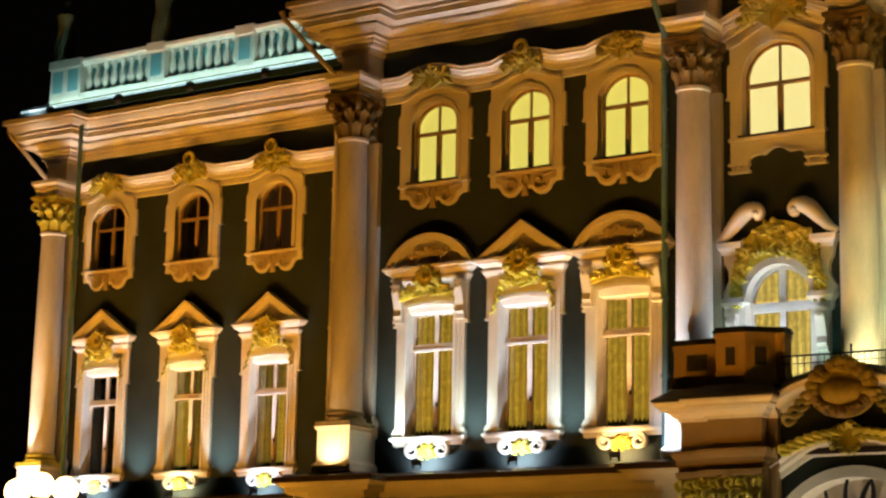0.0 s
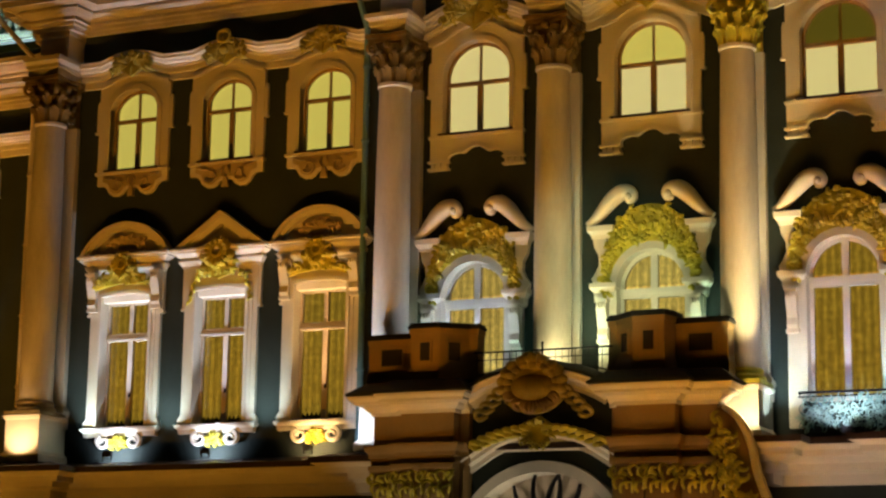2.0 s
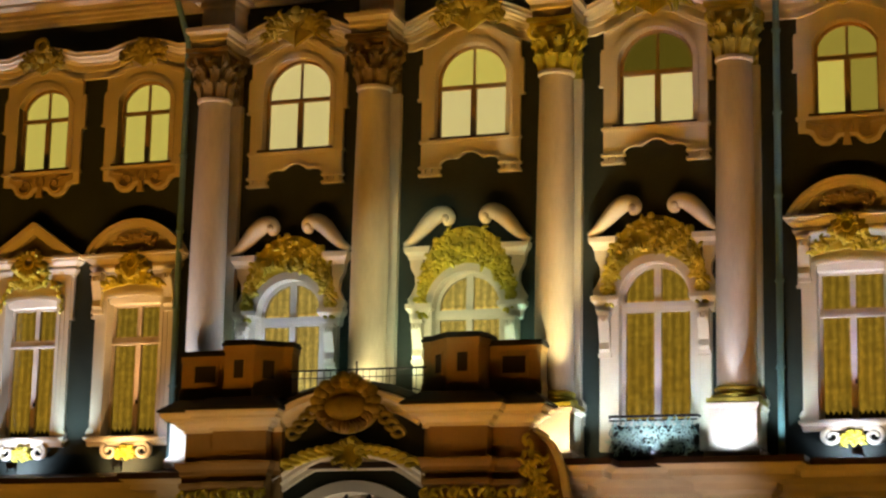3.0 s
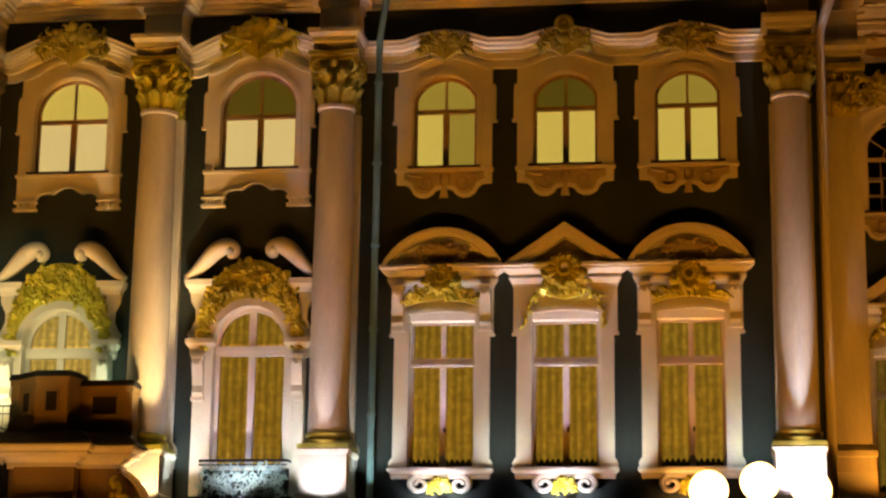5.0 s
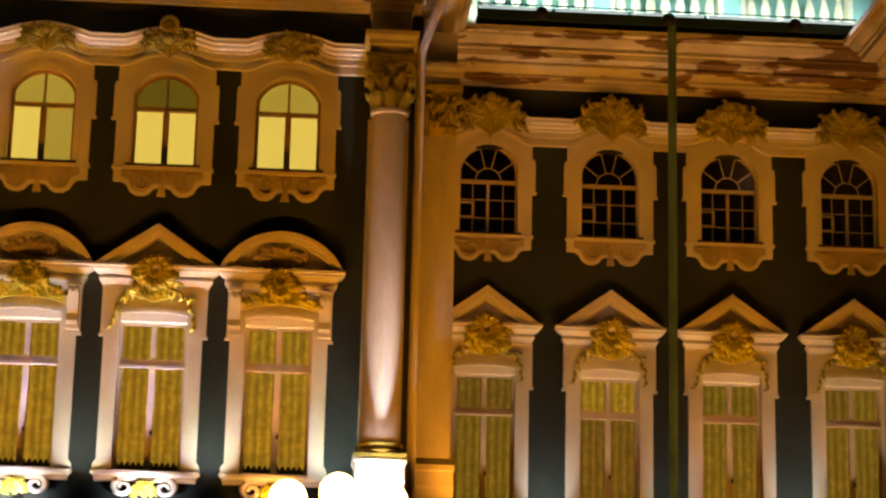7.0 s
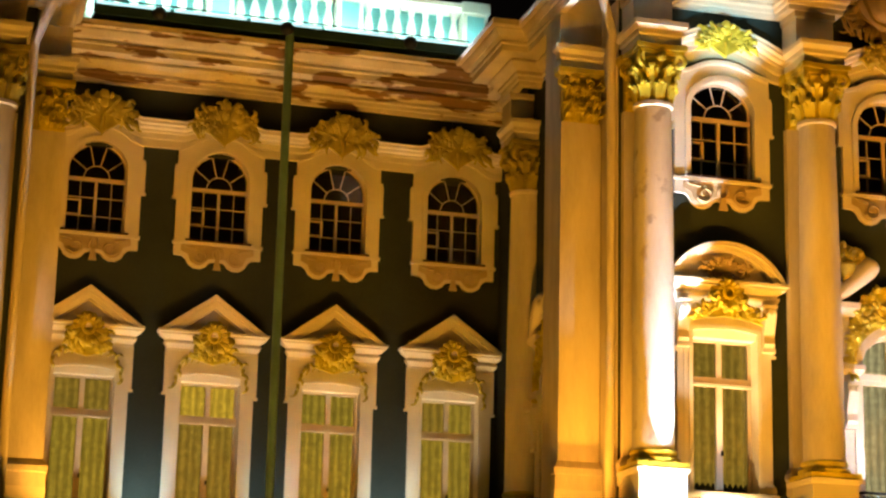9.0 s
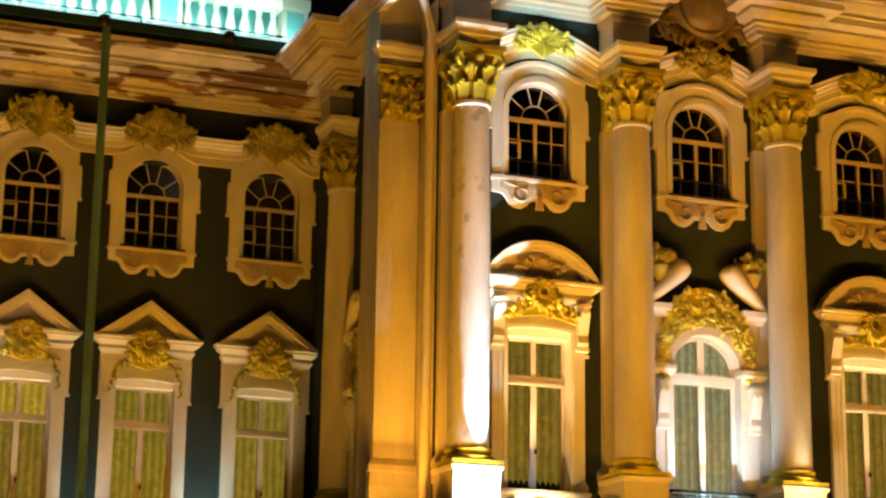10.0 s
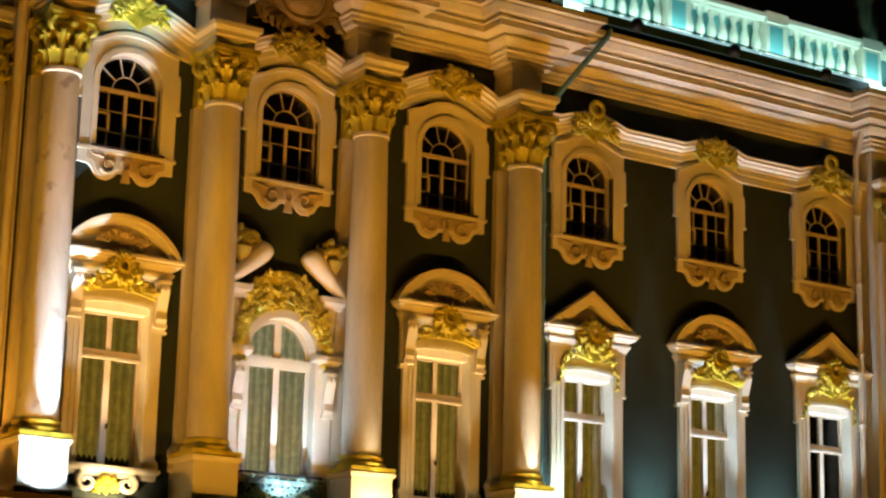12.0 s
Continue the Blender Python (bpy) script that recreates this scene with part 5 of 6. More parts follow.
def arched_window(x, y, label, curtain=LACE, sprays=False, seed=0, turn_z=0):
    """A tall round-headed window under a broken scrolled pediment."""
    lower_window.count += 1
    ob = thing("window_%d" % (lower_window.count + 40), (x, y, 0), label, "window", "round-headed windows of the main floor", "structure", turn_z)
    hw, sp, z0 = 1.08, 12.72, 9.0

    def surround(bm):
        inner = [(-hw, z0), (-hw, sp)] + arc(0, hw, sp, sp + hw - 0.01, 16)[1:-1] + [(hw, sp), (hw, z0)]
        out = [(-1.34, z0), (-1.34, sp)] + arc(0, 1.36, sp, sp + 1.35, 16)[1:-1] + [(1.34, sp), (1.34, z0)]
        band(bm, inner, out, -0.26, 0.30)
        fill = [(-1.6, z0), (-1.6, sp)] + [(p[0] * 1.18, min(14.4, p[1] + 0.5)) for p in arc(0, 1.36, sp, sp + 1.35, 16)[1:-1]] + [(1.6, sp), (1.6, z0)]
        band(bm, out, fill, -0.12, 0.02)
        for s in (-1, 1):
            # side pier, capital block and scrolled ears
            box(bm, *sorted((s * 1.30, s * 1.66)), -0.22, 0, z0 - 0.8, 12.3)
            prof = [(-0.05, 12.25), (0.02, 12.25), (0.06, 12.38), (0.06, 12.5), (0.18, 12.66), (0.18, 12.80), (-0.05, 12.82)]
            xs = sorted((s * 1.22, s * 1.72))
            moulding(bm, prof, [(xs[0], 0), (xs[0], -0.24), (xs[1], -0.24), (xs[1], 0)])
            box(bm, xs[0], xs[1], -0.24, 0, 12.26, 12.81)
            pts = [(1.42, 12.82), (1.86, 12.82), (1.90, 12.98), (1.78, 13.15), (1.66, 13.4), (1.68, 13.7), (1.82, 13.95), (1.86, 14.25), (1.42, 14.25)]
            slab(bm, [(s * p[0], p[1]) for p in pts], -0.2, 0)
            xs = sorted((s * 1.30, s * 1.84))
            prof = [(-0.05, 14.2), (0.02, 14.2), (0.05, 14.3), (0.14, 14.42), (0.16, 14.58), (-0.05, 14.6)]
            moulding(bm, prof, [(xs[0], 0), (xs[0], -0.26), (xs[1], -0.26), (xs[1], 0)])
            box(bm, xs[0], xs[1], -0.26, 0, 14.21, 14.59)

    curled = [(2.02, 14.66, 0.08), (1.74, 14.82, 0.16), (1.46, 15.10, 0.22), (1.18, 15.40, 0.26), (0.92, 15.58, 0.26), (0.68, 15.60, 0.22), (0.54, 15.48, 0.17), (0.57, 15.34, 0.13), (0.68, 15.32, 0.10), (0.71, 15.40, 0.06)]
    plain = [(1.98, 14.62, 0.07), (1.66, 14.86, 0.15), (1.32, 15.18, 0.20), (1.00, 15.48, 0.24), (0.80, 15.67, 0.25), (0.69, 15.78, 0.20), (0.64, 15.84, 0.09)]

    def scroll(side):
        def draw(bm):
            line = bow(plain if sprays else curled)
            tube(bm, [(side * p.x, -0.26, p.y) for p in line], [p.z * (1.28 if sprays else 1.0) for p in line], 10, 1.1)
            if sprays:
                tube(bm, [(side * (0.82 + r * math.cos(t)), -0.55, 15.62 + r * math.sin(t)) for t, r in ((0.5 * k, 0.16 - 0.011 * k) for k in range(13))], [0.03] * 13, 5)
            else:
                blob(bm, side * 0.64, -0.42, 15.42, 0.12, 0.12, 0.12, 8, 6)
        return draw

    shared("surround", "asur", surround, TRIM, ob, "white arched surround with scrolled ears")
    for s in (-1, 1):
        shared("pediment_scroll", "ascroll%d%s" % (s, sprays), scroll(s), TRIM, ob, "white curling half of the broken pediment", smooth=True)
        shared("pier_console", "lconsole", draw_console, TRIM, ob, at=(s * 1.48, -0.2, 12.2))

    def swag(bm):
        rnd = random.Random(seed)
        base_o = [((1.44 + 1.02 * max(0, math.sin(t)) ** 2.2) * math.cos(t), sp + (1.44 + 1.02 * max(0, math.sin(t)) ** 2.2) * math.sin(t)) for t in (math.pi * (1 - k / 24) for k in range(25))]
        base_i = [(1.3 * math.cos(t), sp + 1.3 * math.sin(t)) for t in (math.pi * (1 - k / 24) for k in range(25))]
        band(bm, base_i, base_o, -0.27, 0)
        for k in range(210):
            t = radians(rnd.uniform(-8, 188))
            r = rnd.uniform(1.38, 1.48 + 0.92 * max(0, math.sin(t)) ** 2.2)
            px, pz = r * math.cos(t) * 0.98, sp + r * math.sin(t)
            curl(bm, px, pz, rnd.uniform(0, 360), rnd.uniform(0.2, 0.45), rnd.choice((-200, 200)), 0.06, 0.02, y=-0.24, lift=rnd.uniform(0.04, 0.14), n=6)
        for k in range(150):
            t = radians(rnd.uniform(-4, 184))
            r = rnd.uniform(1.40, 1.5 + 0.98 * max(0, math.sin(t)) ** 2.2)
            blob(bm, r * math.cos(t), -0.29, sp + r * math.sin(t), *(rnd.uniform(0.06, 0.12) for _ in range(3)), 6, 5)
    shared("foliage_crest", "aswag%d" % (seed % 2), swag, GOLD, ob, "dense gilded foliage over the arch", smooth=True)

    def sash(bm):
        m, tr = 0.12, 12.62
        inner = [(-hw + m, z0 + m), (-hw + m, sp)] + arc(0, hw - m, sp, sp + hw - m - 0.01, 14)[1:-1] + [(hw - m, sp), (hw - m, z0 + m)]
        outer = [(-hw, z0), (-hw, sp)] + arc(0, hw, sp, sp + hw - 0.01, 14)[1:-1] + [(hw, sp), (hw, z0)]
        band(bm, inner, outer, 0.14, 0.28)
        box(bm, -hw, hw, 0.06, 0.28, tr - 0.16, tr + 0.02)
        box(bm, -hw, hw, 0.10, 0.28, tr - 0.28, tr - 0.16)
        box(bm, -0.10, 0.10, 0.12, 0.275, z0, tr - 0.2)
        box(bm, -0.11, 0.11, 0.12, 0.275, tr, sp + hw - 0.05)
        box(bm, -hw, hw, 0.14, 0.28, z0, z0 + m)
    shared("sash", "asash", sash, TRIM, ob, "white painted arched sash")
    for s in (-1, 1):
        q = sorted((s * 0.06, s * 1.02))
        shared("pane", "apane%d" % s, draw_pane(*q, z0 + 0.05, 12.4), GLASS, ob, at=(0, 0.2, 0))
        shared("curtain", "acur%d" % s, draw_curtain(q[0] - (0.2 if s < 0 else 0.05), q[1] + (0.2 if s > 0 else 0.05), 9.02, 13.85, 7), curtain, ob, "pale lace curtain in vertical folds", at=(0, 0.42, 0), smooth=True)
    shared("arch_pane", "aarch", lambda bm: slab(bm, arc(0, 1.05, sp, sp + 1.04, 14), -0.004, 0.004), GLASS, ob, at=(0, 0.2, 0))
    if sprays:
        def bouquet(side):
            def draw(bm):
                rnd = random.Random(21)
                turn(bm, [(0.10, 0.0), (0.16, 0.06), (0.10, 0.16), (0.24, 0.42), (0.27, 0.58), (0.20, 0.66)], side * 1.50, -0.3, 12)
                for k in range(26):
                    t = radians(rnd.uniform(10, 170))
                    curl(bm, side * 1.50 + 0.2 * math.cos(t), 0.62 + 0.12 * math.sin(t), math.degrees(t) + rnd.uniform(-30, 30), rnd.uniform(0.35, 0.75), rnd.choice((-170, 170)), 0.06, 0.025, y=-0.3, lift=rnd.uniform(0.05, 0.2), n=7)
                for k in range(14):
                    t, r = radians(rnd.uniform(0, 180)), rnd.uniform(0.15, 0.5)
                    blob(bm, side * 1.50 + r * math.cos(t), -rnd.uniform(0.3, 0.45), 0.75 + r * math.sin(t), *(rnd.uniform(0.07, 0.13) for _ in range(3)), 7, 5)
            return draw
        for s in (-1, 1):
            shared("flower_vase", "avase%d" % s, bouquet(s), BRONZE, ob, "dull gilded vase with flowers on the broken pediment", at=(0, 0, 15.08), smooth=True)
    return ob


for i, x in enumerate(WC):
    arched_window(x, YB, "round-headed curtained window with gilded foliage and white scrolls", (LACE_BRIGHT, LACE_BRIGHT, LACE)[i], seed=i)
arched_window(WF[1], YF, "round-headed window with white lace between wing columns", LACE_WHITE, sprays=True, seed=1)


arched_window(19.2, 57.4, "round-headed window on the shaded return wall of the wing", LACE_DIM, seed=0, turn_z=-90)


# ---- balconies ----
def balcony(x, y, label):
    ob = thing("balcony", (x, y, 7.8), label, "balcony")
    bm = bmesh.new()
    moulding(bm, [(-0.2, 0), (0.05, 0), (0.05, 0.12), (0.12, 0.2), (-0.2, 0.22)], [(-1.32, 0), (-1.32, -0.55), (1.32, -0.55), (1.32, 0)])
    box(bm, -1.3, 1.3, -0.55, 0, 0.02, 0.2)
    part("floor_slab", bm, LEAD, ob)
    bm = bmesh.new()
    tube(bm, [(-1.35, 0, 1.38), (-1.3, -0.52, 1.38), (1.3, -0.52, 1.38), (1.35, 0, 1.38)], [0.04] * 4)
    tube(bm, [(-1.3, -0.52, 1.26), (1.3, -0.52, 1.26)], [0.025] * 2)
    tube(bm, [(-1.3, -0.52, 0.3), (1.3, -0.52, 0.3)], [0.03] * 2)
    part("handrail", bm, IRON, ob)
    for k in range(14):
        shared("scroll_bar", "balbar%d" % (k % 2), lambda bm: tube(bm, [(0.07 * math.sin(4 * math.pi * i / 14) * (1 if k % 2 else -1), 0, 0.3 + 0.97 * i / 14) for i in range(15)], [0.016] * 15, 5), PIPE, ob, at=(-1.22 + 2.44 * k / 13, -0.52, 0))
    bm = bmesh.new()
    rnd = random.Random(4)
    for k in range(240):
        curl(bm, rnd.uniform(-1.2, 1.2), rnd.uniform(0.35, 1.2), rnd.uniform(0, 360), 0.34, rnd.choice((-220, 220)), 0.016, 0.010, lift=0.02, n=6)
    p = part("scrollwork", bm, TEAL_IRON, ob, "teal painted iron scrollwork")
    p.location = (0, -0.5, 0)


TEAL_IRON = material("teal_painted_iron", (0.36, 0.52, 0.42), 0.5, metal=0.2, vary=0.2, scale=6, grime=0.3, bump=0.1)
balcony(WC[2], YB, "small balcony with teal wrought iron front before the window")
balcony(WF[1], YF, "small balcony with wrought iron front on the wing")


# ---- small floodlights on the ledge ----
def draw_ledge_body(bm):
    box(bm, -0.13, 0.13, -0.07, 0.09, 0.09, 0.26)
    box(bm, -0.15, 0.15, -0.09, -0.07, 0.07, 0.28)


def ledge_floodlight(x, y):
    ob = thing("floodlight", (x, y, 7.80), "small black floodlight on the ledge under a window", "floodlight", "floodlights on the ledge")
    shared("housing", "ledgebody", draw_ledge_body, IRON, ob, at=(0, 0, 0.02))
    shared("bracket", "ledgebracket", lambda bm: (box(bm, -0.16, -0.14, -0.03, 0.03, 0.0, 0.2), box(bm, 0.14, 0.16, -0.03, 0.03, 0.0, 0.2), box(bm, -0.16, 0.16, -0.03, 0.03, -0.02, 0.01)), IRON, ob)


for xs, y in ((WA, YA), (WB, YB), (WC[2:], YB), (WD, YB), (WF, YF), (WG, YF)):
    for x in xs:
        ledge_floodlight(x + 0.25, y - 1.16)


# ---- porch ----
SHELL = material("dull_shell_gilding", (0.34, 0.27, 0.05), 0.55, metal=0.2, vary=0.2, scale=8, grime=0.45, bump=0.3, fine=30)


def porch():
    cx, yf = -22.3, 55.1
    ob = thing("porch", (cx, yf, 0), "ochre entrance porch with white cornice and gilded cartouche", "porch")
    for s in (-1, 1):
        # pier blocks with a stepped front
        bm = bmesh.new()
        box(bm, *sorted((s * 4.35, s * 2.25)), 0.0, YB - yf, 0, 8.84)
        box(bm, *sorted((s * 5.4, s * 4.3)), 0.0, 0.6, 0, 8.84)
        box(bm, *sorted((s * 4.3, s * 2.55)), -0.45, 0.1, 0, 8.84)
        part("pier", bm, PORCH, ob, "ochre stucco pier")
        for px, py in ((s * 4.88, -0.02), (s * 3.9, -0.47), (s * 3.0, -0.47)):
            q = pilaster_capital(ob, GOLD, (px, py - 0.06, 5.95), "gilded leaf capital", core_mat=PORCH)
            q.scale = (0.74, 1.0, 0.78)
            shared("pilaster_strip", "porchstrip", lambda bm: box(bm, -0.36, 0.36, -0.08, 0, 0.2, 5.96), PORCH, ob, at=(px, py, 0))
        path = [(5.4, 0.6), (5.4, 0), (4.3, 0), (4.3, -0.45), (2.55, -0.45), (2.55, 0), (2.2, 0)]
        path = [(s * p[0], p[1]) for p in path][::-1] if s > 0 else [(s * p[0], p[1]) for p in path]
        bm = bmesh.new()
        moulding(bm, [(-0.1, 7.22), (0.06, 7.22), (0.06, 7.4), (0.12, 7.44), (0.12, 7.56), (0.2, 7.64), (0.24, 7.74), (0.24, 7.82), (-0.1, 7.86)], path)
        part("string_course", bm, PORCH, ob)
        bm = bmesh.new()
        moulding(bm, [(-0.1, 8.72), (0.08, 8.72), (0.08, 8.82), (0.22, 8.90), (0.28, 8.98), (-0.1, 9.0)], path)
        part("frieze_moulding", bm, TRIM, ob, "white upper moulding of the frieze")
        bm = bmesh.new()
        moulding(bm, [(-0.1, 8.995), (0.30, 8.995), (0.50, 9.04), (0.50, 9.12), (0.56, 9.14), (0.62, 9.22), (0.62, 9.28), (-0.1, 9.32)], path)
        part("cornice", bm, TRIM, ob, "white moulded cornice")
        bm = bmesh.new()
        moulding(bm, [(-0.25, 9.30), (0.68, 9.30), (0.68, 9.36), (0.2, 9.72), (-0.25, 9.74)], path)
        part("cornice_roof", bm, LEAD, ob, "dark sheet metal cover")
        # parapet block: a canted middle beside a lower wing
        low = [(s * 5.70, 0.12), (s * 4.1, 0.12), (s * 4.1, 0.75), (s * 5.70, 0.75)]
        mid = [(s * 4.15, 0.0), (s * 4.0, -0.45), (s * 3.05, -0.45), (s * 2.35, 0.15), (s * 2.1, 0.20), (s * 2.1, 0.75), (s * 4.15, 0.75)]
        for pts, z1, name in ((low, 11.08, "parapet_wing"), (mid, 11.28, "parapet")):
            mx, my = sum(p[0] for p in pts) / len(pts), 0.75

            def spread(k, pts=pts, mx=mx, my=my):
                return [(mx + (p[0] - mx) * (1 + k), my + (p[1] - my) * (1 + k)) for p in pts]
            bm = bmesh.new()
            plan_slab(bm, pts, 9.6, z1)
            plan_slab(bm, spread(0.05), 9.58, 10.02)
            plan_slab(bm, spread(0.03), 10.02, 10.08)
            plan_slab(bm, spread(0.035), z1 - 0.16, z1)
            part(name, bm, PORCH, ob, "ochre parapet block with small openings")
            bm = bmesh.new()
            plan_slab(bm, spread(0.08), z1 + 0.003, z1 + 0.09)
            plan_slab(bm, spread(0.03), z1 + 0.09, z1 + 0.17)
            part("coping", bm, LEAD, ob, "dark metal coping")
        # flat near-black sheets stand for the shade inside the openings; nothing is cut
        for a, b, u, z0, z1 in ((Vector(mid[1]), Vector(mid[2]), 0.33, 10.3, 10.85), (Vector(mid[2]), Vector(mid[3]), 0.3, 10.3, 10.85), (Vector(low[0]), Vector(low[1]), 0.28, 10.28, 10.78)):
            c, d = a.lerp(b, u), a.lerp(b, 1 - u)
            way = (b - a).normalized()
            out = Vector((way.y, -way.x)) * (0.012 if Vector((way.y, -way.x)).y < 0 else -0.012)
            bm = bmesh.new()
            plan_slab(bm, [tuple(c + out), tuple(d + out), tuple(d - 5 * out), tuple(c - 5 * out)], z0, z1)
            part("opening_dark", bm, ROOM, ob, "near-black sheet for the shade in a small opening")
            e, f = c - way * 0.07, d + way * 0.07
            bm = bmesh.new()
            for p, q, h0, h1 in ((e, c, z0 - 0.07, z1 + 0.07), (d, f, z0 - 0.07, z1 + 0.07), (c, d, z1, z1 + 0.07), (c, d, z0 - 0.07, z0)):
                plan_slab(bm, [tuple(p + 3 * out), tuple(q + 3 * out), tuple(q - 3 * out), tuple(p - 3 * out)], h0, h1)
            part("opening_frame", bm, PORCH, ob)
    # scrolled buttress with gilding on the side towards the balcony
    bm = bmesh.new()
    line = bow([(5.35, 8.55, 0.26), (5.72, 8.15, 0.38), (6.0, 7.45, 0.46), (6.15, 6.65, 0.48), (6.4, 5.85, 0.52), (6.65, 5.0, 0.58)])
    tube(bm, [(p.x, 0.25, p.y) for p in line], [p.z * 0.8 for p in line], 12, 1.2)
    part("buttress", bm, PORCH, ob, "ochre scrolled buttress", True)
    bm = bmesh.new()
    tube(bm, [(p.x + p.z * 0.8, 0.05, p.y + 0.1) for p in line], [p.z * 0.30 for p in line], 8)
    part("buttress_edge", bm, TRIM, ob, "pale raised edge", True)
    bm = bmesh.new()
    rnd = random.Random(33)
    for k in range(84):
        q = rnd.random()
        curl(bm, 5.5 + 0.8 * q + rnd.uniform(-0.2, 0.25), 7.9 - 2.6 * q + rnd.uniform(-0.5, 0.5), rnd.uniform(0, 360), rnd.uniform(0.35, 0.6), rnd.choice((-220, 220)), 0.07, 0.025, y=-0.35, lift=rnd.uniform(0.05, 0.2), n=7)
    part("buttress_foliage", bm, GOLD, ob, "gilded leaves", True)
    bm = bmesh.new()
    box(bm, -4.3, 4.3, 0.2, YB - yf, 9.4, 9.55)
    part("terrace", bm, LEAD, ob, "flat dark metal roof")
    # middle: arched cornice, dark field, hood and doorway arch
    top = arc(0, 2.3, 9.26, 9.92, 16)
    bm = bmesh.new()
    wall_moulding(bm, [(-0.05, -0.5), (0.08, -0.5), (0.08, -0.4), (0.22, -0.32), (0.26, -0.24), (0.44, -0.18), (0.44, -0.06), (0.5, 0.0), (-0.05, 0.03)], top)
    part("arched_cornice", bm, TRIM, ob, "white cornice rising in an arch")
    bm = bmesh.new()
    wall_moulding(bm, [(-0.25, 0.03), (0.56, 0.02), (0.56, 0.08), (0.1, 0.26), (-0.25, 0.28)], top)
    part("arched_roof", bm, LEAD, ob, "dark sheet metal over the arch")
    bm = bmesh.new()
    band(bm, arc(0, 2.3, 6.2, 7.28, 16), [(p[0], p[1] - 0.4) for p in top], 0.25, 1.0)
    part("tympanum", bm, WALL, ob, "teal stucco field above the doorway")
    bm = bmesh.new()
    hood = [(-2.5, 6.92), (-2.3, 6.93)] + arc(0, 2.05, 7.05, 7.82, 14)[1:-1] + [(2.3, 6.93), (2.5, 6.92)]
    wall_moulding(bm, [(-0.02, -0.02), (0.12, 0.0), (0.12, 0.12), (0.24, 0.2), (0.24, 0.3), (0.36, 0.4), (-0.02, 0.44)], hood)
    part("hood_moulding", bm, TRIM, ob, "white curved hood over the doorway").location = (0, 0.25, 0)
    bm = bmesh.new()
    band(bm, arc(0, 2.02, 6.0, 6.93, 16), arc(0, 2.3, 6.1, 7.27, 16), 0.12, 1.1)
    part("door_arch", bm, TRIM, ob, "white plaster arch of the doorway")
    bm = bmesh.new()
    box(bm, -2.25, 2.25, 1.0, 1.1, 0, 7.2)
    part("door", bm, SASH, ob)
    bm = bmesh.new()
    for k in range(7):
        t = radians(15 + 25 * k)
        curl(bm, 0.35 * math.cos(t), 5.2 + 0.35 * math.sin(t), math.degrees(t), 1.7, 70 if k < 3 else -70, 0.07, 0.05, y=0, lift=0.02, n=7)
    part("fanlight_grille", bm, IRON, ob).location = (0, 0.6, 0)
    # gilding
    bm = bmesh.new()
    rnd = random.Random(17)
    slab(bm, [(1.02 * math.cos(t), 0.80 * math.sin(t)) for t in (2 * math.pi * k / 28 for k in range(28))], -0.12, 0.05)
    blob(bm, 0, -0.10, -0.04, 0.76, 0.28, 0.40, 18, 10)
    for k in range(3):
        curl(bm, (k - 1) * 0.16, 0.72, 90 - 40 * (k - 1), 0.4, (-200, 90, 200)[k], 0.09, 0.03, y=-0.14, lift=0.1, n=8)
    shell = part("cartouche", bm, SHELL, ob, "large dull gilded shell cartouche", True)
    shell.location = (0, -0.42, 9.36)
    for k in range(11):
        t = radians(-12 + 204 * k / 10)
        for r, size in ((0.80, 0.15), (0.98, 0.19)):
            bm = bmesh.new()
            blob(bm, r * 0.96 * math.cos(t), -0.20, 0.06 + r * 0.74 * math.sin(t) + rnd.uniform(-0.02, 0.02), size * rnd.uniform(0.9, 1.15), 0.15, size * rnd.uniform(0.8, 1.0), 9, 6)
            part("lobe", bm, SHELL, shell, "", True)
    for k in range(18):
        t = radians(195 + 150 * k / 17)
        bm = bmesh.new()
        curl(bm, 0.6 * math.cos(t), -0.1 + 0.34 * math.sin(t), math.degrees(t) + rnd.uniform(-30, 30), 0.55, rnd.choice((-220, 220)), 0.085, 0.03, y=-0.14, lift=0.12, n=8)
        part("leaf", bm, DARK_BRONZE, shell, "darker gilded leaf", True)
    for s in (-1, 1):
        for k in range(4):
            bm = bmesh.new()
            curl(bm, s * (0.9 + 0.2 * k), -0.1 - 0.2 * k, 25 if s > 0 else 155, 0.6, -230 * s, 0.08, 0.03, y=-0.1, lift=0.12, n=10)
            curl(bm, s * (0.85 + 0.2 * k), -0.2 - 0.2 * k, -50 if s > 0 else 230, 0.5, 180 * s, 0.07, 0.03, y=-0.1, lift=0.1, n=9)
            part("leaf", bm, SHELL, shell, "", True)
    bm = bmesh.new()
    cartouche(bm, 1.2, 0.9, 12, False)
    for s in (-1, 1):
        for k in range(7):
            px = 0.2 + 0.26 * k
            curl(bm, s * px, 0.1 - 0.13 * px * px, 40 if s > 0 else 140, 0.6, -200 * s, 0.10, 0.03, lift=0.15)
            curl(bm, s * px, 0.05 - 0.13 * px * px, -20 if s > 0 else 200, 0.5, 160 * s, 0.08, 0.03, lift=0.1)
    part("foliage", bm, GOLD, ob, "gilded foliage over the hood", True).location = (0, -0.12, 8.02)


porch()


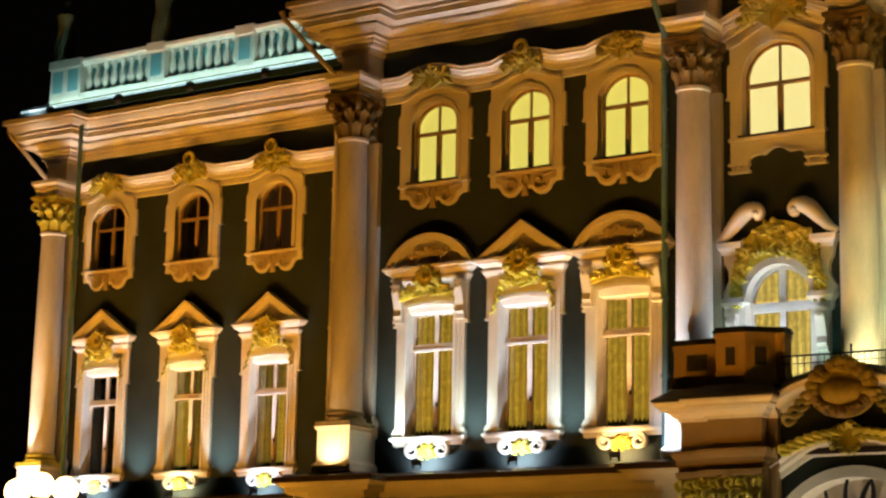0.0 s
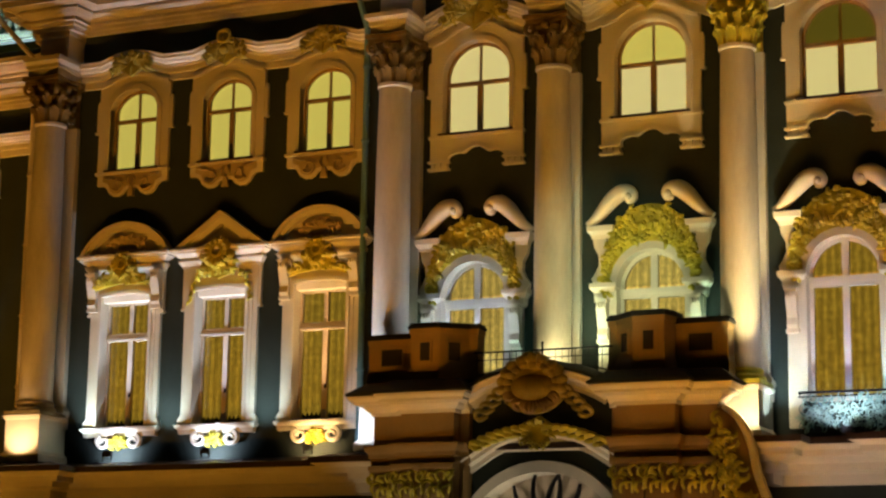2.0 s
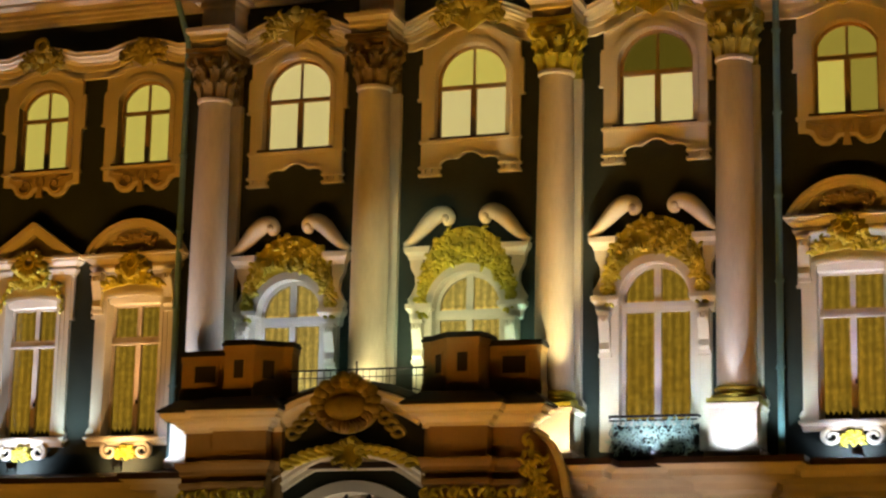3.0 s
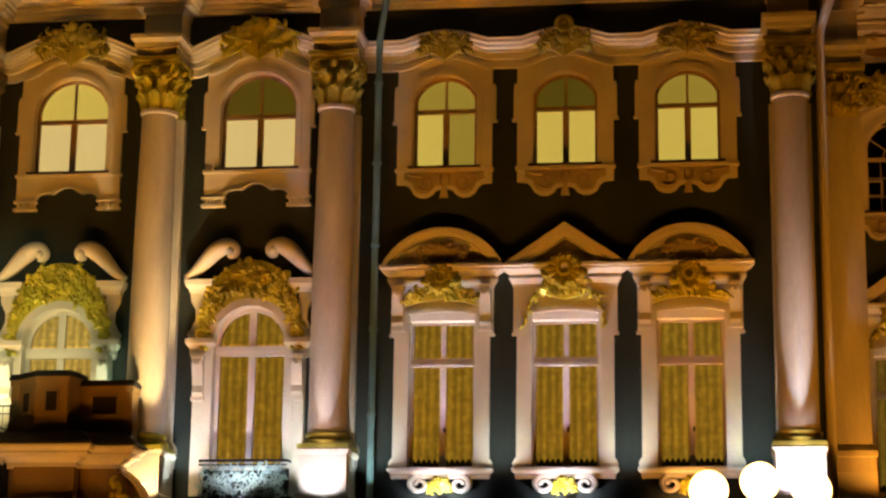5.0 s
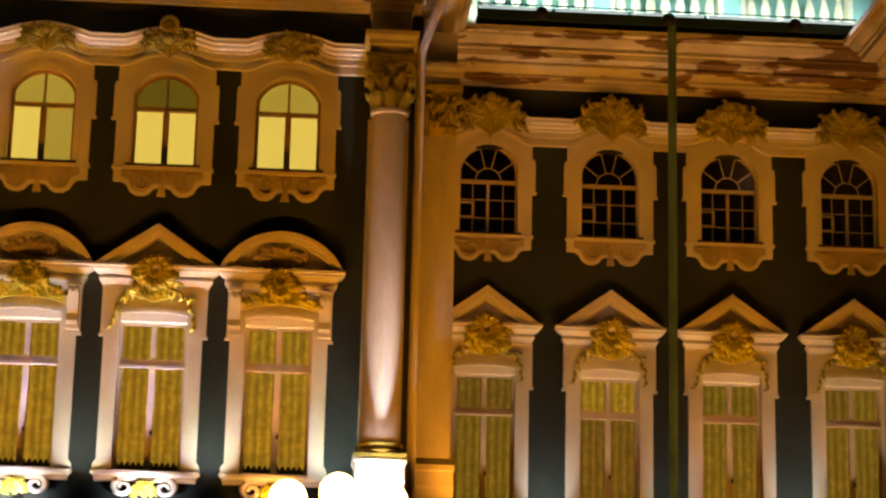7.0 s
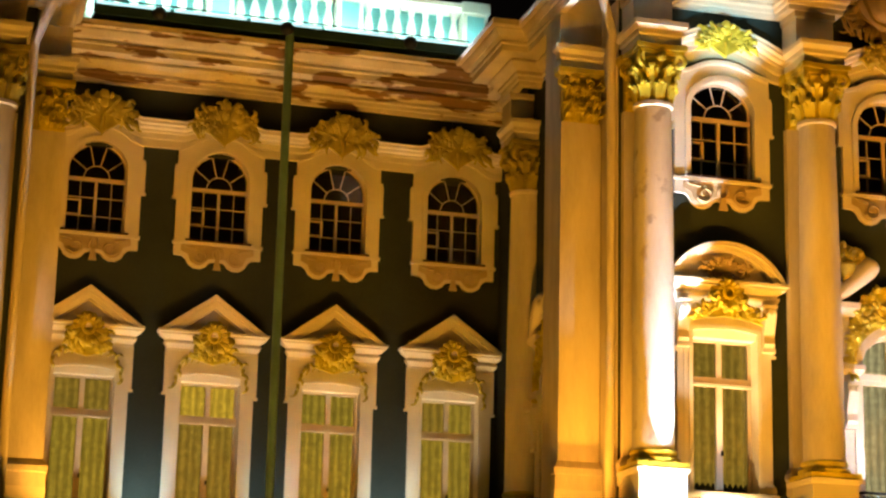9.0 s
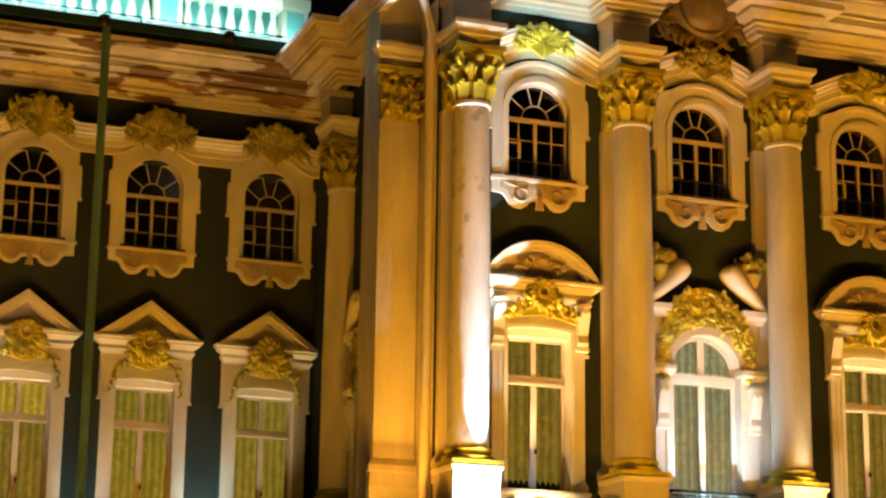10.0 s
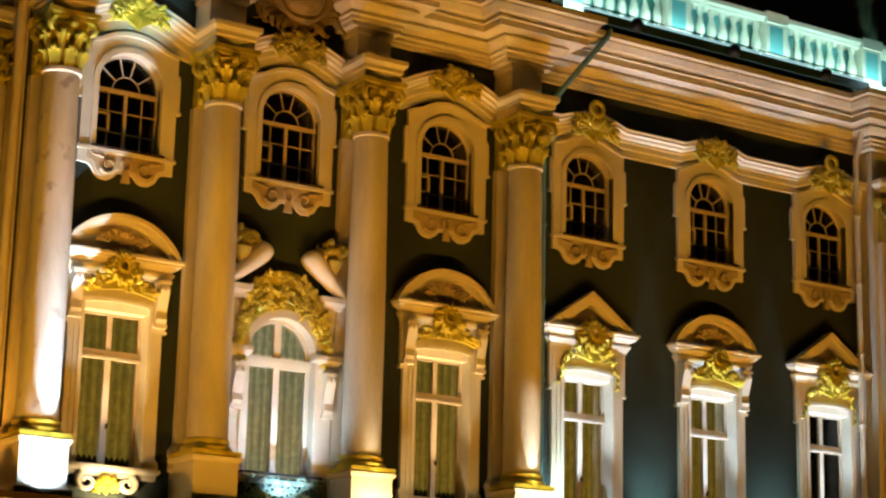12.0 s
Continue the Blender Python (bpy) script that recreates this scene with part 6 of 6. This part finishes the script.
def railing():
    ob = thing("railing", (-22.3, 55.3, 9.6), "thin black iron railing over the porch", "railing")
    bm = bmesh.new()
    tube(bm, [(-2.35, 0, 0.95), (2.35, 0, 0.95)], [0.028] * 2)
    tube(bm, [(-2.35, 0, 0.72), (2.35, 0, 0.72)], [0.016] * 2)
    part("handrail", bm, IRON, ob)
    bm = bmesh.new()
    tube(bm, [(p[0], 0, p[1] - 9.45) for p in arc(0, 2.35, 9.62, 10.0, 14)], [0.02] * 15)
    part("bottom_rail", bm, IRON, ob)
    for k in range(23):
        shared("baluster", "railbar", lambda bm: tube(bm, [(0, 0, 0.28), (0, 0, 0.95)], [0.011] * 2, 5), IRON, ob, at=(-2.3 + 0.2 * k * 1.045, 0, 0))
    bm = bmesh.new()
    tube(bm, [(0, 0, 0.3), (0, 0, 1.12)], [0.03, 0.03])
    blob(bm, 0, 0, 0.5, 0.09, 0.09, 0.09)
    blob(bm, 0, 0, 1.15, 0.04, 0.04, 0.06)
    part("post", bm, IRON, ob)


railing()


# ---- balustrades and statues ----
def draw_baluster(bm):
    turn(bm, [(0.13, 0), (0.13, 0.1), (0.07, 0.16), (0.15, 0.36), (0.17, 0.5), (0.12, 0.75), (0.07, 0.98), (0.11, 1.06), (0.11, 1.16), (0.14, 1.2), (0.14, 1.28)], segs=12)


def balustrade(x0, x1, y, piers, label, z=25.35, zt=None):
    ob = thing("balustrade", ((x0 + x1) / 2, y, z), label, "balustrade", "roof balustrades")
    cx = (x0 + x1) / 2
    bm = bmesh.new()
    box(bm, x0 - cx, x1 - cx, -0.28, 0.28, -0.45, 0.2)
    part("plinth", bm, TRIM, ob)
    bm = bmesh.new()
    moulding(bm, [(-0.1, 1.48), (0.16, 1.48), (0.2, 1.56), (0.3, 1.62), (0.3, 1.76), (-0.1, 1.8)], [(x0 - cx, -0.08), (x1 - cx, -0.08)])
    box(bm, x0 - cx, x1 - cx, -0.1, 0.3, 1.49, 1.79)
    part("top_rail", bm, TRIM, ob)
    bm = bmesh.new()
    box(bm, x0 - cx, x1 - cx, 0.32, 0.4, 0.0, 1.6)
    part("back_panel", bm, TEAL_PAINT, ob, "teal painted panel behind the balusters")
    for p in piers:
        shared("pier", "balpier", lambda bm: (box(bm, -0.45, 0.45, -0.33, 0.33, 0.0, 1.49), box(bm, -0.5, 0.5, -0.42, 0.38, 1.45, 1.84)), TRIM, ob, at=(p - cx, 0, 0))
        shared("pier_panel", "balpanel", lambda bm: box(bm, -0.3, 0.3, -0.345, -0.3, 0.35, 1.35), TEAL_PAINT, ob, at=(p - cx, 0, 0))
    edges = sorted(piers)
    for a, b in zip(edges, edges[1:]):
        if b - a < 1:
            continue
        n = max(2, round((b - a - 0.9) / 0.52))
        for k in range(n):
            shared("baluster", "balusterturn", draw_baluster, TRIM, ob, at=(a + 0.45 + (b - a - 0.9) * (k + 0.5) / n - cx, -0.02, 0.2), smooth=True)


balustrade(-63.6, -43.0, YA - 0.35, (-63.1, -62.19, -57.3, -52.4, -47.5, -43.3), "white roof balustrade in cool light, teal panels", 25.75)
balustrade(4.2, 18.4, YE - 0.35, (4.6, 9.2, 13.6, 18.0), "white roof balustrade in glaring cool light over the recess", 25.2)
balustrade(36.8, 52.0, YF - 0.35, (37.2, 41.6, 46.0, 50.6), "white roof balustrade in cool light at the far end", 25.35)


def draw_floodlight(bm):
    blob(bm, 0, 0, 0.10, 0.24, 0.22, 0.24, 12, 8)
    box(bm, -0.05, 0.05, 0.0, 0.3, -0.04, 0.06)
    tube(bm, [(-0.24, 0, 0.1), (0.24, 0, 0.1)], [0.05] * 2, 6)


def gutter(x0, x1, y):
    ob = thing("gutter", ((x0 + x1) / 2, y, 24.9), "dark roof edge gutter with lit white rim", "gutter", "roof gutters")
    h = (x1 - x0) / 2
    bm = bmesh.new()
    box(bm, -h, h, -1.5, -0.3, -0.02, 0.06)
    box(bm, -h, h, -1.54, -1.46, -0.1, 0.22)
    part("trough", bm, GUTTER, ob, "dark sheet metal trough, teal of the cyan light in its colour")
    bm = bmesh.new()
    tube(bm, [(-h, -1.38, 0.46), (h, -1.38, 0.46)], [0.025] * 2)
    part("cable", bm, LEAD, ob, "black cable above the light tubes")
    n = int((x1 - x0) / 2.2)
    for k in range(n):
        w = h / n - 0.08
        shared("light_tube", "lighttube%.2f" % w, lambda bm: tube(bm, [(-w, 0, 0), (w, 0, 0)], [0.075] * 2, 8), NEON, ob, "glowing white light tube", at=(-h + (k + 0.5) * 2 * h / n, -1.38, 0.30), smooth=True)
    m = round((x1 - x0) / 3.7)
    for k in range(m):
        shared("floodlight", "gutterlamp", draw_floodlight, LEAD, ob, "round black floodlight housing", at=(-h + (k + 0.5) * 2 * h / m, -1.55, 0.0), smooth=True)


gutter(-64.6, -44.5, YA)
gutter(5.0, 17.6, YE)
gutter(37.0, 49.6, YF)


def statue(x, y, z, label):
    bm = bmesh.new()
    rnd = random.Random(int(x))
    turn(bm, [(0.42, 0), (0.46, 0.1), (0.40, 0.7), (0.34, 1.3), (0.36, 1.8), (0.44, 2.2), (0.2, 2.45), (0.1, 2.5), (0.17, 2.65), (0.17, 2.8), (0.05, 2.95)], segs=14)
    for k in range(10):
        t = 2 * math.pi * k / 10 + rnd.uniform(-0.2, 0.2)
        tube(bm, [(0.40 * math.cos(t), 0.40 * math.sin(t), 0.02), (0.40 * math.cos(t + 0.2), 0.4 * math.sin(t + 0.2), 0.8), (0.3 * math.cos(t + 0.5), 0.3 * math.sin(t + 0.5), 1.6)], [0.10, 0.08, 0.05])
    ob = new("statue", mesh_from(bm, "statue", PATINA, True))
    ob.location = (x, y, z)
    tagged(ob, label, "statue", "roof statues")


statue(-63.1, YA - 0.35, 27.59, "draped stone statue on a roof balustrade pier")
statue(-57.3, YA - 0.35, 27.59, "dark draped stone statue on the balustrade")
statue(50.6, YF - 0.35, 27.19, "draped stone statue on the far balustrade pier")


# ---- wing crest ----
def wing_crest():
    ob = thing("wing_crest", (WF[1], YF, 22.4), "large gilded cartouche breaking the wing cornice", "cartouche")
    bm = bmesh.new()
    blob(bm, 0, -0.5, 1.3, 0.8, 0.45, 0.75, 14, 9)
    tube(bm, [(0.9 * math.cos(t), -0.5, 1.35 + 0.85 * math.sin(t)) for t in (2 * math.pi * k / 24 for k in range(25))], [0.14 + 0.05 * math.sin(5 * k) for k in range(25)], 7)
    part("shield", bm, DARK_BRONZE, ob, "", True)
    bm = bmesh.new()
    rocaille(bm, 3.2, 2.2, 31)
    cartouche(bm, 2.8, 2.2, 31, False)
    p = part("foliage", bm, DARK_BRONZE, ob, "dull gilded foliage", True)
    p.location = (0, -0.3, 1.1)
    bm = bmesh.new()
    wall_moulding(bm, [(-0.1, 0.0), (0.2, 0.0), (0.3, 0.3), (0.6, 0.5), (0.7, 0.8), (1.1, 0.9), (1.3, 1.3), (1.4, 1.5), (-0.1, 1.6)], [(p[0], p[1] - 22.4) for p in arc(0, 1.78, 23.1, 24.6, 14)])
    part("arched_cornice", bm, CORNICE, ob)


wing_crest()


# ---- drainpipes ----
def drainpipe(x, y, label, z0=7.8, straight=False, kick=0.0, low=21.6, out=1.45, mat=PIPE, radius=0.10):
    ob = thing("drainpipe", (x, y, z0), label, "drainpipe", "drainpipes")
    bm = bmesh.new()
    if straight:
        pts = [(0, -out, 24.9), (0, -out, 24.2), (0, -out, 21.0), (0, -out, z0)]
    else:
        pts = [(kick, -out, 24.7), (kick * 0.95, -out + 0.05, 24.4), (0.02, -0.5, low + 0.25), (0, -0.42, low), (0, -0.42, z0)]
    tube(bm, [(p[0], p[1], p[2] - z0) for p in pts], [radius] * len(pts), 10)
    part("pipe", bm, mat, ob, smooth=True)
    for z in (10.5, 13.0, 15.5, 18.0, 20.5):
        shared("pipe_collar", "collar", lambda bm: turn(bm, [(0.13, -0.05), (0.14, 0), (0.13, 0.05)], segs=12), mat, ob, at=(0, -out if straight else -0.42, z - z0))


drainpipe(-60.75, YA, "grey painted drainpipe down the end of the wing", straight=True)
drainpipe(-63.95, YA + 0.5, "cream drainpipe slanting off the roof end", kick=-1.75, low=22.0, mat=COLUMN)
drainpipe(-42.5, YB + 0.1, "brown painted drainpipe slanting from the cornice corner", kick=-1.9, low=21.9, mat=COLUMN)
drainpipe(-29.25, YB, "dark drainpipe beside a column by the porch", kick=-0.5)
drainpipe(-10.05, YB, "dark drainpipe in the corner beside a column", kick=0.6)
drainpipe(2.95, YB + 0.4, "cream painted drainpipe between column and pilaster", kick=1.0, mat=COLUMN, radius=0.14)
drainpipe(11.42, YE, "teal grey drainpipe down the middle of the recess", straight=True, radius=0.14)
drainpipe(18.68, YF + 0.42, "cream painted drainpipe at the wing corner", kick=-0.9, mat=COLUMN, radius=0.14, out=0.9)
drainpipe(36.2, YF, "dark drainpipe beside the last column", kick=1.9)
drainpipe(49.9, YF, "cream drainpipe beside the far corner pilaster", kick=-0.3, mat=COLUMN, low=22.6)


# ---- street lamps ----
def street_lamp(x, y):
    ob = thing("street_lamp", (x, y, 0), "iron street lamp with three glowing globes in a row", "street lamp", "street lamps on the square")
    bm = bmesh.new()
    turn(bm, [(0.28, 0), (0.28, 0.3), (0.16, 0.5), (0.12, 1.2), (0.08, 1.4), (0.07, 4.2), (0.12, 4.3), (0.12, 4.42)], segs=14)
    part("post", bm, IRON, ob, smooth=True)
    for k in (-1, 1):
        bm = bmesh.new()
        tube(bm, [(0, 0, 3.8), (k * 0.36, 0, 3.72), (k * 0.6, 0, 3.95), (k * 0.62, 0, 4.34)], [0.035] * 4)
        part("arm", bm, IRON, ob)
    for dx, z in ((-0.62, 4.54), (0, 4.64), (0.62, 4.54)):
        shared("globe", "globe", lambda bm: blob(bm, 0, 0, 0, 0.24, 0.24, 0.24, 20, 14), GLOBE, ob, "milk glass globe glowing warm", at=(dx, 0, z), smooth=True)


street_lamp(0.41, 25.0)
street_lamp(-27.3, 27.8)
